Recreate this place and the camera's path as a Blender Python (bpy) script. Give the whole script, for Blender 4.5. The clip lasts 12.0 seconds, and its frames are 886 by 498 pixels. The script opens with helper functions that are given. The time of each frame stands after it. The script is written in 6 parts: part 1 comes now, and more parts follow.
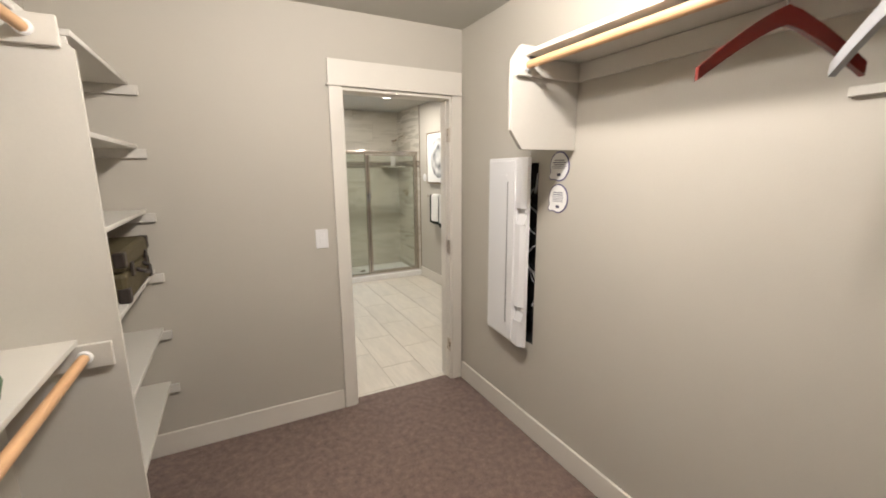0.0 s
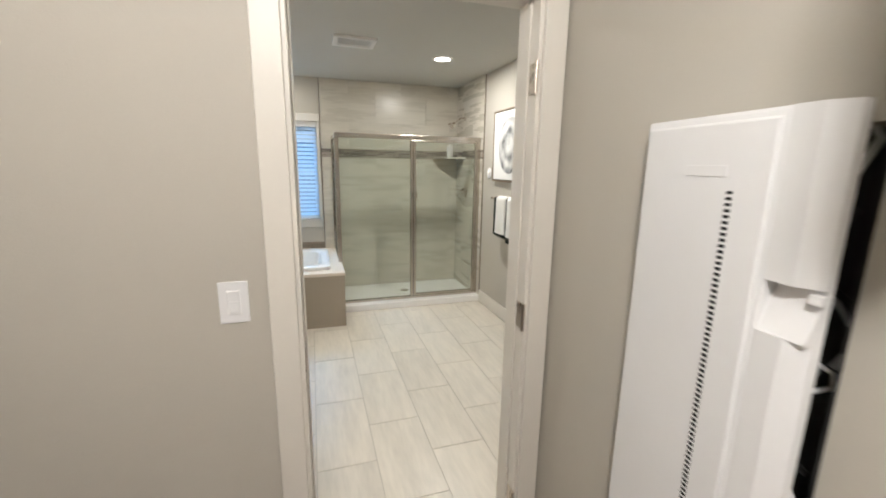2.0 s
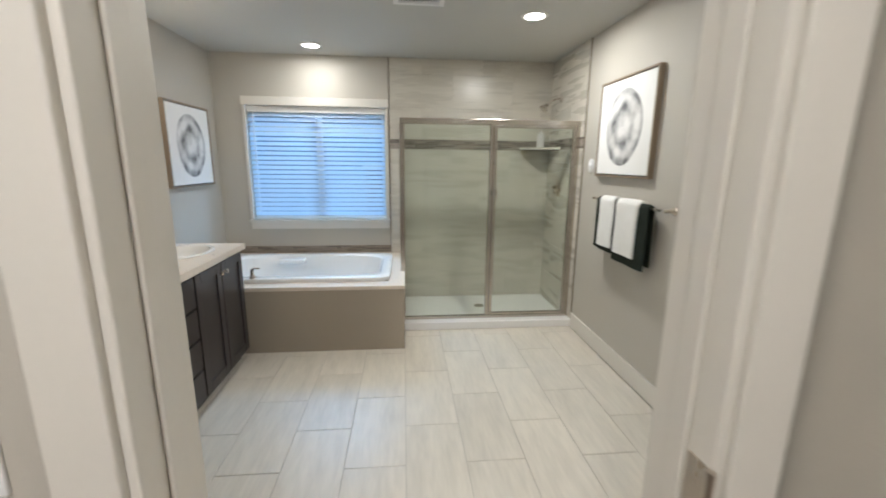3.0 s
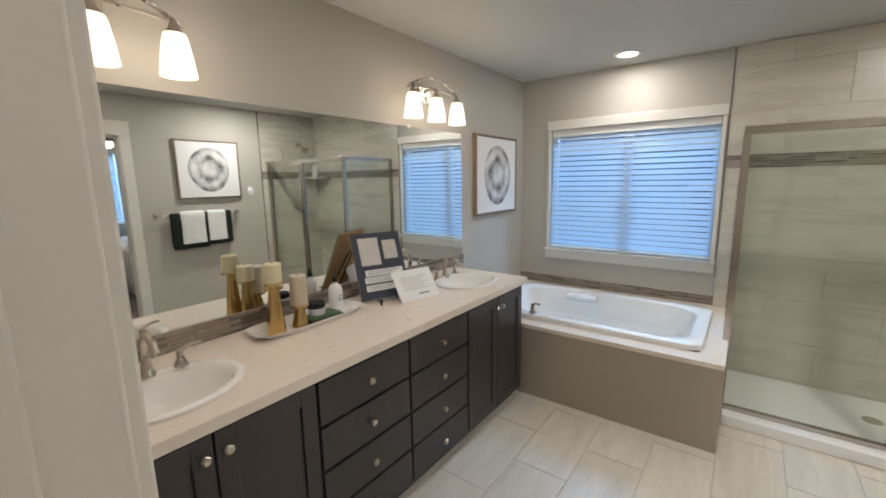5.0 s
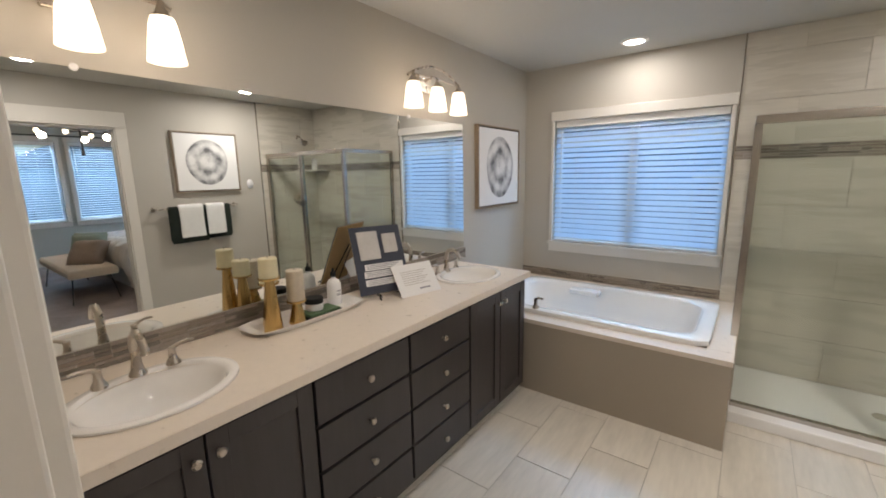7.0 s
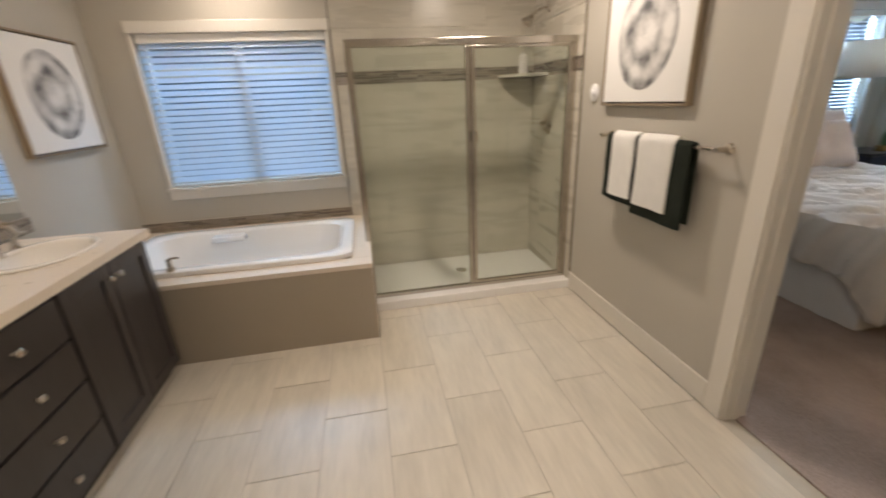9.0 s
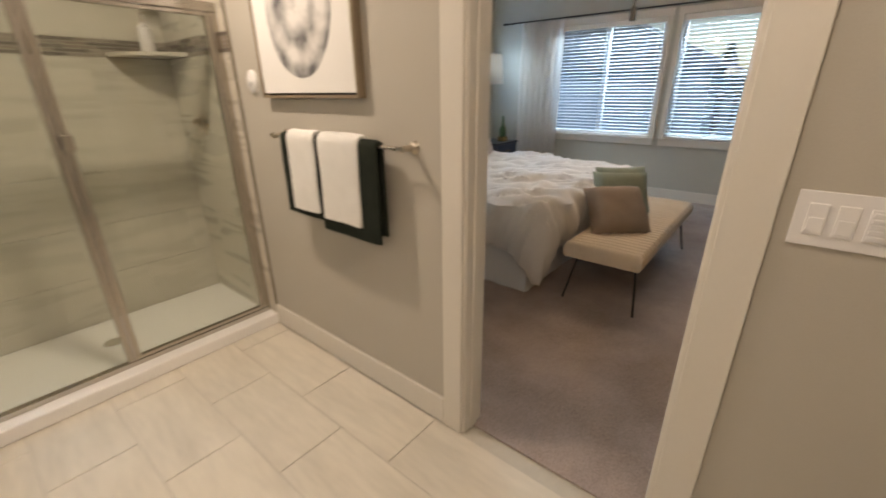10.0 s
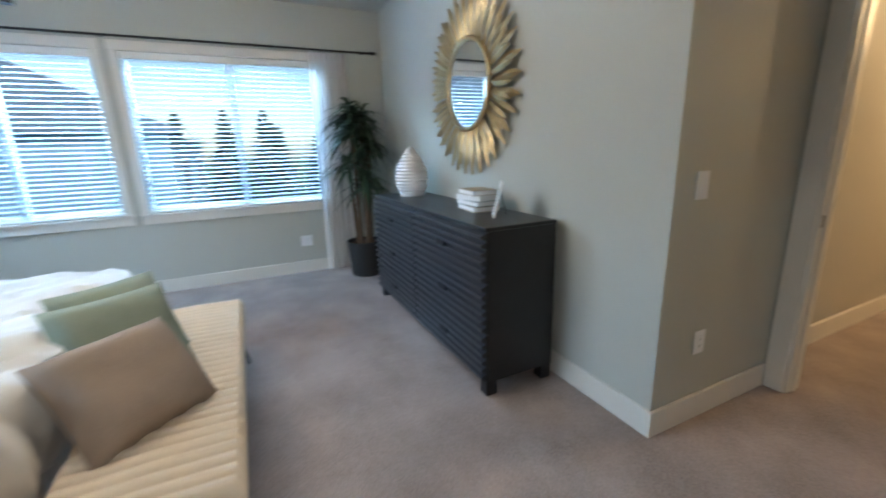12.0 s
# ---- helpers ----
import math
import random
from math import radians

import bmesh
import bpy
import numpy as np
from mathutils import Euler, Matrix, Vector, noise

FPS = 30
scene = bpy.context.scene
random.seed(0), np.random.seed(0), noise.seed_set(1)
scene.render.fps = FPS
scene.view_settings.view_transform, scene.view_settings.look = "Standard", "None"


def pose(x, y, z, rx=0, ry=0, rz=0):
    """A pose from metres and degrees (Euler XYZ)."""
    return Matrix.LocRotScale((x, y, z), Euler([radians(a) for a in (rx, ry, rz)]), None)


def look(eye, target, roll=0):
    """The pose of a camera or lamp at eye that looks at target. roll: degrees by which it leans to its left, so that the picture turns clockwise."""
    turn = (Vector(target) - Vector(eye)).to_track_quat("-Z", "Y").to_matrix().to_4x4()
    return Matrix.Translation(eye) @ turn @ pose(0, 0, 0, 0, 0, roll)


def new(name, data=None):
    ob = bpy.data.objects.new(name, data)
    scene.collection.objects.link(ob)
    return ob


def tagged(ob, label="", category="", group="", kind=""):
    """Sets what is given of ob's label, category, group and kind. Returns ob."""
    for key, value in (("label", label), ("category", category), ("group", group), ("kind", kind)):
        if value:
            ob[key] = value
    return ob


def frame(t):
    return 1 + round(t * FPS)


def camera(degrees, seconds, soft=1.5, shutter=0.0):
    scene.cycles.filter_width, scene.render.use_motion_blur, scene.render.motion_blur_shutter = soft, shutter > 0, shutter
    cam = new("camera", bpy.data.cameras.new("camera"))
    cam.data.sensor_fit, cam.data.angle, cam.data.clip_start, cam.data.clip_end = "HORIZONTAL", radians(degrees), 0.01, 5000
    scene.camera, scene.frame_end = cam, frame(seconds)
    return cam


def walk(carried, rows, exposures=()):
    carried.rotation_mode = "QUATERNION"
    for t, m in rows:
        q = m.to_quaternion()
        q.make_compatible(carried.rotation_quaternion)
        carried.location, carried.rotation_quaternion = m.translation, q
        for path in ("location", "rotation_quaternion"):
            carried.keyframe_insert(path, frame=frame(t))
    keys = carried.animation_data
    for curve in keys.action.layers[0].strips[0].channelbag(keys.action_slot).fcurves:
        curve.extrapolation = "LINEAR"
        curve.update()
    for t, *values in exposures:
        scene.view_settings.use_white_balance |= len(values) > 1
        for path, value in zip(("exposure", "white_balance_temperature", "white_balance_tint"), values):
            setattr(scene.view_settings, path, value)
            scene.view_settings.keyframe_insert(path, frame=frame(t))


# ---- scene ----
cam = camera(94.9, 12.0, soft=1.8, shutter=0.3)
PATH = [
    (0, (0.665, 0.659, 1.558), (1.564, 2.405, 1.177), -0.4),
    (0.5, (0.802, 0.889, 1.546), (1.634, 2.665, 1.152), -0.8),
    (1, (0.986, 1.233, 1.535), (1.731, 3.049, 1.156), -0.3),
    (1.5, (1.22, 1.583, 1.542), (1.873, 3.436, 1.169), 0.6),
    (2, (1.343, 1.999, 1.524), (1.944, 3.863, 1.122), 0.9),
    (2.5, (1.461, 2.387, 1.502), (1.958, 4.273, 1.06), 0.9),
    (3, (1.607, 2.736, 1.463), (1.795, 4.684, 1.05), 0.6),
    (3.5, (1.621, 3.02, 1.522), (1.327, 4.956, 1.114), 0.1),
    (3.7, (1.624, 3.08, 1.514), (1.137, 4.981, 1.129), -0.1),
    (5.3, (1.63, 3.233, 1.548), (0.395, 4.771, 1.219), -1.0),
    (5.5, (1.626, 3.236, 1.545), (0.372, 4.759, 1.219), -1.0),
    (6, (1.633, 3.264, 1.549), (0.348, 4.762, 1.22), -1.2),
    (6.5, (1.628, 3.276, 1.545), (0.353, 4.781, 1.211), -1.3),
    (6.7, (1.616, 3.279, 1.544), (0.366, 4.802, 1.202), -1.2),
    (8.3, (1.563, 3.262, 1.49), (1.058, 5.12, 0.95), -1.8),
    (8.5, (1.582, 3.285, 1.492), (1.267, 5.169, 0.899), -2.1),
    (9, (1.633, 3.412, 1.454), (1.959, 5.261, 0.767), -2.7),
    (9.5, (1.783, 3.628, 1.421), (2.738, 5.223, 0.682), -1.7),
    (10, (2.016, 3.845, 1.404), (3.456, 5.028, 0.677), -0.6),
    (10.5, (2.307, 4.033, 1.403), (4.019, 4.791, 0.7), -0.8),
    (11, (2.679, 4.181, 1.386), (4.531, 4.562, 0.734), -1.0),
    (11.3, (2.903, 4.285, 1.344), (4.807, 4.418, 0.745), -0.8),
    (11.5, (3.036, 4.323, 1.355), (4.95, 4.239, 0.779), -1.1),
    (12, (3.443, 4.239, 1.328), (5.194, 3.405, 0.842), -1.7),
]

EXPOSURES = [
    (0.0, 0.1, 6500, 12), (1.0, 0.15, 6300, 11), (2.0, 0.15, 6200, 10), (2.6, 0.15, 6050, 9), (3.5, -0.15, 5950, 10), (5.3, -0.15, 6250, 13), (6.7, -0.18, 6350, 15),
    (8.5, -0.25, 7400, 19), (9.5, -0.2, 7600, 19), (10.0, -0.15, 8100, 20), (10.5, -0.12, 7600, 18), (11.0, 0.18, 6100, 14), (11.5, 0.55, 5600, 8), (12.0, 0.75, 5950, 9),
]
walk(cam, [(t, look(eye, target, roll)) for t, eye, target, roll in PATH], EXPOSURES)

# ---- world and lights ----
world = bpy.data.worlds.new("sky")
scene.world = world
world.use_nodes = True
wn = world.node_tree
sky = wn.nodes.new("ShaderNodeTexSky")
sky.sky_type, sky.sun_disc = "NISHITA", False
sky.sun_elevation, sky.sun_rotation = radians(32), radians(240)
wn.links.new(sky.outputs[0], wn.nodes["Background"].inputs[0])
wn.nodes["Background"].inputs[1].default_value = 0.10

sun = bpy.data.lights.new("sun", "SUN")
sun.energy, sun.angle, sun.color = 2.0, radians(10), (1.0, 0.95, 0.88)
new("sun", sun).matrix_world = pose(0, 0, 20, 58, 0, -60)


def lamp(name, kind, at, energy, color, size=0.1, target=None, size_y=0.0):
    """A lamp at a point, turned to a target where one is given."""
    data = bpy.data.lights.new(name, kind)
    data.energy, data.color = energy, color
    if kind == "AREA":
        data.size = size
        data.shape = "RECTANGLE" if size_y else "DISK"
        if size_y:
            data.size_y = size_y
    else:
        data.shadow_soft_size = size
    ob = new(name, data)
    ob.matrix_world = look(at, target) if target else pose(*at)
    return ob


WARM, CAN, DAY = (1.0, 0.83, 0.62), (1.0, 0.95, 0.86), (0.46, 0.73, 1.0)
# the closet's ceiling lamp, the bathroom's downlights, the vanity's six bulbs, the hall
lamp("closet_lamp", "POINT", (1.16, 1.6, 2.41), 112, (1.0, 0.94, 0.86), 0.11)
# the last two spots are guessed, unseen downlights added to light the room
CANS = [(2.51, 5.72), (0.81, 6.66), (2.51, 4.0), (0.95, 4.3)]
for cx, cy in CANS:
    lamp("downlight_lamp", "AREA", (cx, cy, 2.445), 20 if 5 < cy < 6 else 7, CAN, 0.13, (cx, cy, 0))
SCONCES = [3.68, 5.46]
for sy in SCONCES:
    for d in (-0.235, 0, 0.235):
        lamp("vanity_bulb", "POINT", (-0.07, sy + d, 1.99), 1.7, WARM, 0.035)
lamp("hall_lamp", "POINT", (3.7, -0.5, 2.3), 45, (1.0, 0.66, 0.32), 0.1)
# the chandelier's bulbs
for bx_, by_ in ((5.95, 5.05), (5.3, 5.15), (5.4, 4.5)):
    lamp("chandelier_bulb", "POINT", (bx_, by_, 2.12), 12, (1.0, 0.84, 0.64), 0.04)
# unseen area lamps added outside, high above the windows, in place of daylight
lamp("window_light", "AREA", (0.76, 7.9, 2.7), 120, (0.28, 0.60, 1.0), 1.3, (0.76, 5.6, 0.4), 1.0)
lamp("window_light", "AREA", (9.0, 4.235, 2.9), 360, DAY, 1.6, (6.2, 4.235, 0.2), 1.0)
lamp("window_light", "AREA", (9.0, 5.98, 2.9), 320, DAY, 1.35, (6.2, 5.98, 0.2), 1.0)
lamp("window_light", "AREA", (7.33, 8.65, 2.7), 520, DAY, 0.9, (7.0, 5.5, 0.7), 1.0)
lamp("window_light", "AREA", (5.8, 8.65, 2.6), 260, DAY, 1.3, (5.6, 4.5, 1.2), 0.6)


# ---- materials ----
def mat(name, base, rough=0.5, metal=0.0, vary=0.06, scale=6.0, fine=60.0, bump=0.0, stretch=(1, 1, 1), spec=0.5, rnd=0.0, sheen=0.0):
    """A principled material with colour variation at two scales, relief and, by rnd, a change from piece to piece."""
    m = bpy.data.materials.new(name)
    m.use_nodes = True
    t = m.node_tree
    n, l = t.nodes, t.links
    p = n["Principled BSDF"]
    p.inputs["Metallic"].default_value = metal
    p.inputs["Specular IOR Level"].default_value = spec
    p.inputs["Sheen Weight"].default_value = sheen
    tc, mp = n.new("ShaderNodeTexCoord"), n.new("ShaderNodeMapping")
    mp.inputs["Scale"].default_value = stretch
    l.new(tc.outputs["Object"], mp.inputs["Vector"])
    vec = mp.outputs["Vector"]
    if rnd:
        info, add = n.new("ShaderNodeObjectInfo"), n.new("ShaderNodeVectorMath")
        add.operation = "MULTIPLY_ADD"
        add.inputs[1].default_value = (37, 53, 41)
        l.new(info.outputs["Random"], add.inputs[0])
        l.new(vec, add.inputs[2])
        vec = add.outputs[0]
    n1, n2 = n.new("ShaderNodeTexNoise"), n.new("ShaderNodeTexNoise")
    n1.inputs["Scale"].default_value, n1.inputs["Detail"].default_value = scale, 5
    n2.inputs["Scale"].default_value, n2.inputs["Detail"].default_value = fine, 3
    for q in (n1, n2):
        l.new(vec, q.inputs["Vector"])
    mix = n.new("ShaderNodeMath")
    mix.operation = "MULTIPLY_ADD"
    mix.inputs[1].default_value = 0.6
    l.new(n1.outputs["Fac"], mix.inputs[0])
    half = n.new("ShaderNodeMath")
    half.operation = "MULTIPLY"
    half.inputs[1].default_value = 0.4
    l.new(n2.outputs["Fac"], half.inputs[0])
    l.new(half.outputs[0], mix.inputs[2])
    out = mix.outputs[0]
    if rnd:
        r2 = n.new("ShaderNodeMath")
        r2.operation = "MULTIPLY_ADD"
        r2.inputs[1].default_value = rnd
        l.new(info.outputs["Random"], r2.inputs[0])
        l.new(out, r2.inputs[2])
        out = r2.outputs[0]
    ramp = n.new("ShaderNodeValToRGB")
    e = ramp.color_ramp.elements
    e[0].position, e[1].position = 0.3, 0.72
    e[0].color = (*[c * (1 - vary) for c in base], 1)
    e[1].color = (*[min(1, c * (1 + vary)) for c in base], 1)
    l.new(out, ramp.inputs["Fac"])
    l.new(ramp.outputs["Color"], p.inputs["Base Color"])
    rr = n.new("ShaderNodeMapRange")
    rr.inputs["To Min"].default_value, rr.inputs["To Max"].default_value = max(0.02, rough - 0.07), min(1, rough + 0.07)
    l.new(n1.outputs["Fac"], rr.inputs["Value"])
    l.new(rr.outputs[0], p.inputs["Roughness"])
    if bump:
        b = n.new("ShaderNodeBump")
        b.inputs["Strength"].default_value, b.inputs["Distance"].default_value = bump, 0.004
        l.new(n2.outputs["Fac"], b.inputs["Height"])
        l.new(b.outputs["Normal"], p.inputs["Normal"])
    return m


def glowing(name, color, strength):
    m = bpy.data.materials.new(name)
    m.use_nodes = True
    p = m.node_tree.nodes["Principled BSDF"]
    p.inputs["Base Color"].default_value = (0.9, 0.9, 0.88, 1)
    p.inputs["Emission Color"].default_value = (*color, 1)
    p.inputs["Emission Strength"].default_value = strength
    return m


def thin(name, color, share, alpha=1.0):
    """Cloth or plastic that lets part of the light through."""
    m = bpy.data.materials.new(name)
    m.use_nodes = True
    t = m.node_tree
    n, l = t.nodes, t.links
    p = n["Principled BSDF"]
    p.inputs["Base Color"].default_value = (*color, 1)
    p.inputs["Roughness"].default_value = 0.5
    tr, mx = n.new("ShaderNodeBsdfTranslucent"), n.new("ShaderNodeMixShader")
    tr.inputs[0].default_value = (*color, 1)
    mx.inputs[0].default_value = share
    l.new(p.outputs[0], mx.inputs[1])
    l.new(tr.outputs[0], mx.inputs[2])
    last = mx
    if alpha < 1:
        clear, m2 = n.new("ShaderNodeBsdfTransparent"), n.new("ShaderNodeMixShader")
        m2.inputs[0].default_value = alpha
        l.new(clear.outputs[0], m2.inputs[1])
        l.new(mx.outputs[0], m2.inputs[2])
        last = m2
    l.new(last.outputs[0], n["Material Output"].inputs[0])
    return m


def pane_glass(name, tint=(0.95, 0.98, 0.96)):
    m = bpy.data.materials.new(name)
    m.use_nodes = True
    t = m.node_tree
    n, l = t.nodes, t.links
    clear, gloss, mx, fr = (n.new("ShaderNodeBsdfTransparent"), n.new("ShaderNodeBsdfGlossy"), n.new("ShaderNodeMixShader"), n.new("ShaderNodeLayerWeight"))
    clear.inputs[0].default_value = (*tint, 1)
    gloss.inputs["Roughness"].default_value = 0.03
    fr.inputs["Blend"].default_value = 0.5
    pw, ma = n.new("ShaderNodeMath"), n.new("ShaderNodeMath")
    pw.operation, ma.operation = "POWER", "MULTIPLY_ADD"
    pw.inputs[1].default_value = 4.0
    ma.inputs[1].default_value, ma.inputs[2].default_value = 0.5, 0.03
    l.new(fr.outputs["Facing"], pw.inputs[0])
    l.new(pw.outputs[0], ma.inputs[0])
    l.new(ma.outputs[0], mx.inputs[0])
    l.new(clear.outputs[0], mx.inputs[1])
    l.new(gloss.outputs[0], mx.inputs[2])
    l.new(mx.outputs[0], n["Material Output"].inputs[0])
    return m


PAINT = mat("greige_paint", (0.49, 0.46, 0.405), 0.6, vary=0.025, scale=1.2, fine=220, bump=0.12, spec=0.3)
BED_PAINT = mat("bedroom_paint", (0.47, 0.47, 0.42), 0.6, vary=0.025, scale=1.2, fine=220, bump=0.12, spec=0.3)
CEIL = mat("ceiling_paint", (0.54, 0.53, 0.49), 0.75, vary=0.02, scale=2, fine=180, bump=0.25, spec=0.2)
TRIM = mat("trim_paint", (0.70, 0.665, 0.605), 0.42, vary=0.02, scale=3, fine=90, bump=0.03)
WHITE = mat("white_paint", (0.78, 0.77, 0.74), 0.4, vary=0.02, scale=4, fine=80)
SHELF = mat("shelf_paint", (0.60, 0.575, 0.525), 0.5, vary=0.03, scale=4, fine=120, bump=0.05)
CARPET = mat("closet_carpet", (0.18, 0.126, 0.106), 0.95, vary=0.4, scale=28, fine=120, bump=1.0, spec=0.1, sheen=0.2)
CARPET_B = mat("bedroom_carpet", (0.33, 0.265, 0.24), 0.95, vary=0.35, scale=3, fine=110, bump=1.0, spec=0.1, sheen=0.2)
TILE = mat("floor_tile", (0.63, 0.58, 0.50), 0.36, vary=0.13, scale=3.2, fine=14, bump=0.03, stretch=(3.5, 0.55, 1), rnd=0.12)
WTILE = mat("wall_tile", (0.54, 0.505, 0.435), 0.28, vary=0.09, scale=3.0, fine=14, bump=0.03, stretch=(0.5, 0.5, 4.5), rnd=0.12)
GROUT = mat("grout", (0.52, 0.485, 0.42), 0.9, vary=0.08, scale=20, fine=200, bump=0.2)
MOSAIC = mat("mosaic", (0.20, 0.175, 0.15), 0.25, vary=0.35, scale=8, fine=30, stretch=(1, 1, 14))
TAUPE = mat("taupe_panel", (0.385, 0.335, 0.27), 0.45, vary=0.03, scale=3, fine=120, bump=0.03)
ACRYLIC = mat("white_acrylic", (0.82, 0.81, 0.79), 0.12, vary=0.01, scale=3)
CERAMIC = mat("white_ceramic", (0.84, 0.82, 0.79), 0.08, vary=0.01, scale=3)
COUNTER = mat("quartz_counter", (0.74, 0.655, 0.56), 0.3, vary=0.04, scale=30, fine=300)
ESPRESSO = mat("espresso_wood", (0.042, 0.036, 0.036), 0.36, vary=0.22, scale=6, fine=50, stretch=(1, 1, 0.12), bump=0.05)
BLACKWOOD = mat("black_wood", (0.014, 0.013, 0.014), 0.35, vary=0.25, scale=6, fine=60, stretch=(0.2, 1, 1), bump=0.05)
# the dresser's black wood again, with the slats' bluish sheen put into the colour
SLAT_SHEEN = mat("slat_wood_sheen", (0.035, 0.036, 0.042), 0.32, vary=0.25, scale=6, fine=60, stretch=(0.2, 1, 1), bump=0.05)
ROD = mat("pine_rod", (0.60, 0.36, 0.19), 0.45, vary=0.12, scale=5, fine=40, stretch=(4, 0.3, 4))
NICKEL = mat("brushed_nickel", (0.56, 0.50, 0.43), 0.28, 1.0, vary=0.05, scale=20, fine=200)
CHROME = mat("chrome", (0.72, 0.71, 0.69), 0.12, 1.0, vary=0.02)
FRAME_MET = mat("shower_metal", (0.50, 0.46, 0.41), 0.24, 1.0, vary=0.04, scale=10)
BRASS = mat("brass", (0.62, 0.42, 0.17), 0.24, 1.0, vary=0.06, scale=14)
GOLD = mat("gold_leaf", (0.50, 0.39, 0.22), 0.42, 0.85, vary=0.22, scale=9, fine=60, bump=0.2)
MIRROR = mat("mirror_silver", (0.86, 0.88, 0.87), 0.02, 1.0, vary=0.0)
MIRROR.node_tree.nodes["Map Range"].inputs["To Min"].default_value = 0.0
MIRROR.node_tree.nodes["Map Range"].inputs["To Max"].default_value = 0.004
BLACK = mat("black_metal", (0.012, 0.012, 0.012), 0.45, 0.3)
# near-black for real lids and wick, and as painted shade inside recesses and slots
DARK = mat("black_and_inner_shade", (0.010, 0.010, 0.010), 0.85)
PLASTIC = mat("white_plastic", (0.80, 0.795, 0.80), 0.35, vary=0.01, scale=4)
GREYP = mat("grey_plastic", (0.35, 0.35, 0.36), 0.4)
SHADE = glowing("frosted_shade", (1.0, 0.82, 0.60), 2.2)
LENS = glowing("downlight_lens", (1.0, 0.93, 0.82), 9.0)
BULB = glowing("bulb", (1.0, 0.80, 0.55), 5.0)
GLASS = pane_glass("shower_glass", (0.90, 0.93, 0.90))
WGLASS = pane_glass("window_glass")
# white slats: blue daylight is put into the colour, bedroom copy darkened against glare
BLIND = thin("blued_slat", (0.74, 0.86, 0.97), 0.42)
BLIND_B = thin("bedroom_dim_blued_slat", (0.42, 0.51, 0.62), 0.06)
SHEER = thin("sheer_cloth", (0.85, 0.80, 0.76), 0.45, 0.78)
LAMPSHADE = thin("linen_shade", (0.74, 0.69, 0.62), 0.4)
REDWOOD = mat("red_wood", (0.13, 0.010, 0.007), 0.25, vary=0.2, scale=8, fine=60, stretch=(1, 0.2, 1))
OLIVE = mat("olive_canvas", (0.075, 0.058, 0.024), 0.7, vary=0.08, scale=10, fine=250, bump=0.4)
LEATHER = mat("dark_leather", (0.03, 0.022, 0.018), 0.5, vary=0.2, scale=20, bump=0.3)
GREENPOT = mat("green_glaze", (0.05, 0.11, 0.045), 0.35, vary=0.2, scale=10)
DUVET = mat("white_duvet", (0.62, 0.61, 0.60), 0.9, vary=0.04, scale=4, fine=60, bump=0.4, spec=0.1, sheen=0.2)
SKIRT = mat("bed_skirt", (0.66, 0.67, 0.68), 0.9, vary=0.03, scale=4, fine=150, bump=0.2, spec=0.1)
SAGE = mat("sage_pillow", (0.24, 0.275, 0.225), 0.9, vary=0.12, scale=9, fine=160, bump=0.4, spec=0.1)
TAN = mat("taupe_pillow", (0.30, 0.235, 0.19), 0.9, vary=0.1, scale=9, fine=160, bump=0.4, spec=0.1)
BLUSH = mat("blush_pillow", (0.56, 0.49, 0.45), 0.9, vary=0.08, scale=9, fine=160, bump=0.4, spec=0.1)
CREAM = mat("cream_upholstery", (0.66, 0.56, 0.44), 0.8, vary=0.06, scale=6, fine=160, bump=0.3, spec=0.2)
TOWEL_W = mat("white_towel", (0.80, 0.79, 0.76), 0.95, vary=0.05, scale=14, fine=260, bump=0.9, spec=0.1)
TOWEL_D = mat("charcoal_towel", (0.026, 0.032, 0.026), 0.95, vary=0.25, scale=14, fine=260, bump=0.9, spec=0.1)
CANVAS = mat("canvas", (0.80, 0.79, 0.77), 0.8, vary=0.02, scale=5, fine=250, bump=0.1)
OAK = mat("oak_frame", (0.25, 0.19, 0.13), 0.5, vary=0.15, scale=5, fine=50, stretch=(5, 5, 0.4))
WAX = mat("candle_wax", (0.66, 0.60, 0.40), 0.5, vary=0.06, scale=9)
WAX2 = mat("grey_wax", (0.55, 0.48, 0.37), 0.5, vary=0.12, scale=9)
KRAFT = mat("board_back", (0.42, 0.27, 0.12), 0.7, vary=0.05, scale=9)
NAVY = mat("navy_board", (0.022, 0.028, 0.05), 0.5, vary=0.08)
PAPER = mat("paper", (0.80, 0.79, 0.78), 0.7, vary=0.01)
SAMPLE = mat("tile_sample", (0.52, 0.49, 0.46), 0.5, vary=0.08, scale=20)
INK = mat("grey_ink", (0.22, 0.22, 0.26), 0.7)
INKB = mat("dark_ink", (0.04, 0.04, 0.09), 0.7)
BORDER = mat("violet_border", (0.10, 0.09, 0.20), 0.6)
POT = mat("dark_basket", (0.022, 0.019, 0.018), 0.8, vary=0.3, scale=20, fine=90, bump=0.8)
TRUNK = mat("cane", (0.11, 0.062, 0.03), 0.8, vary=0.3, scale=14, bump=0.5)
LEAF = mat("leaf", (0.022, 0.045, 0.018), 0.5, vary=0.4, scale=8)
VASE = mat("white_vase", (0.70, 0.67, 0.66), 0.55, vary=0.03, scale=12)
BOOK = mat("book_cloth", (0.36, 0.30, 0.20), 0.7, vary=0.15, scale=14)
TEAL = mat("teal_cloth", (0.12, 0.17, 0.17), 0.7, vary=0.15, scale=14)
ROOF = mat("roof_shingle", (0.13, 0.17, 0.23), 0.9, vary=0.3, scale=2, fine=12, bump=0.5)
SIDING = mat("house_siding", (0.20, 0.30, 0.42), 0.7, vary=0.06, scale=1, fine=12)
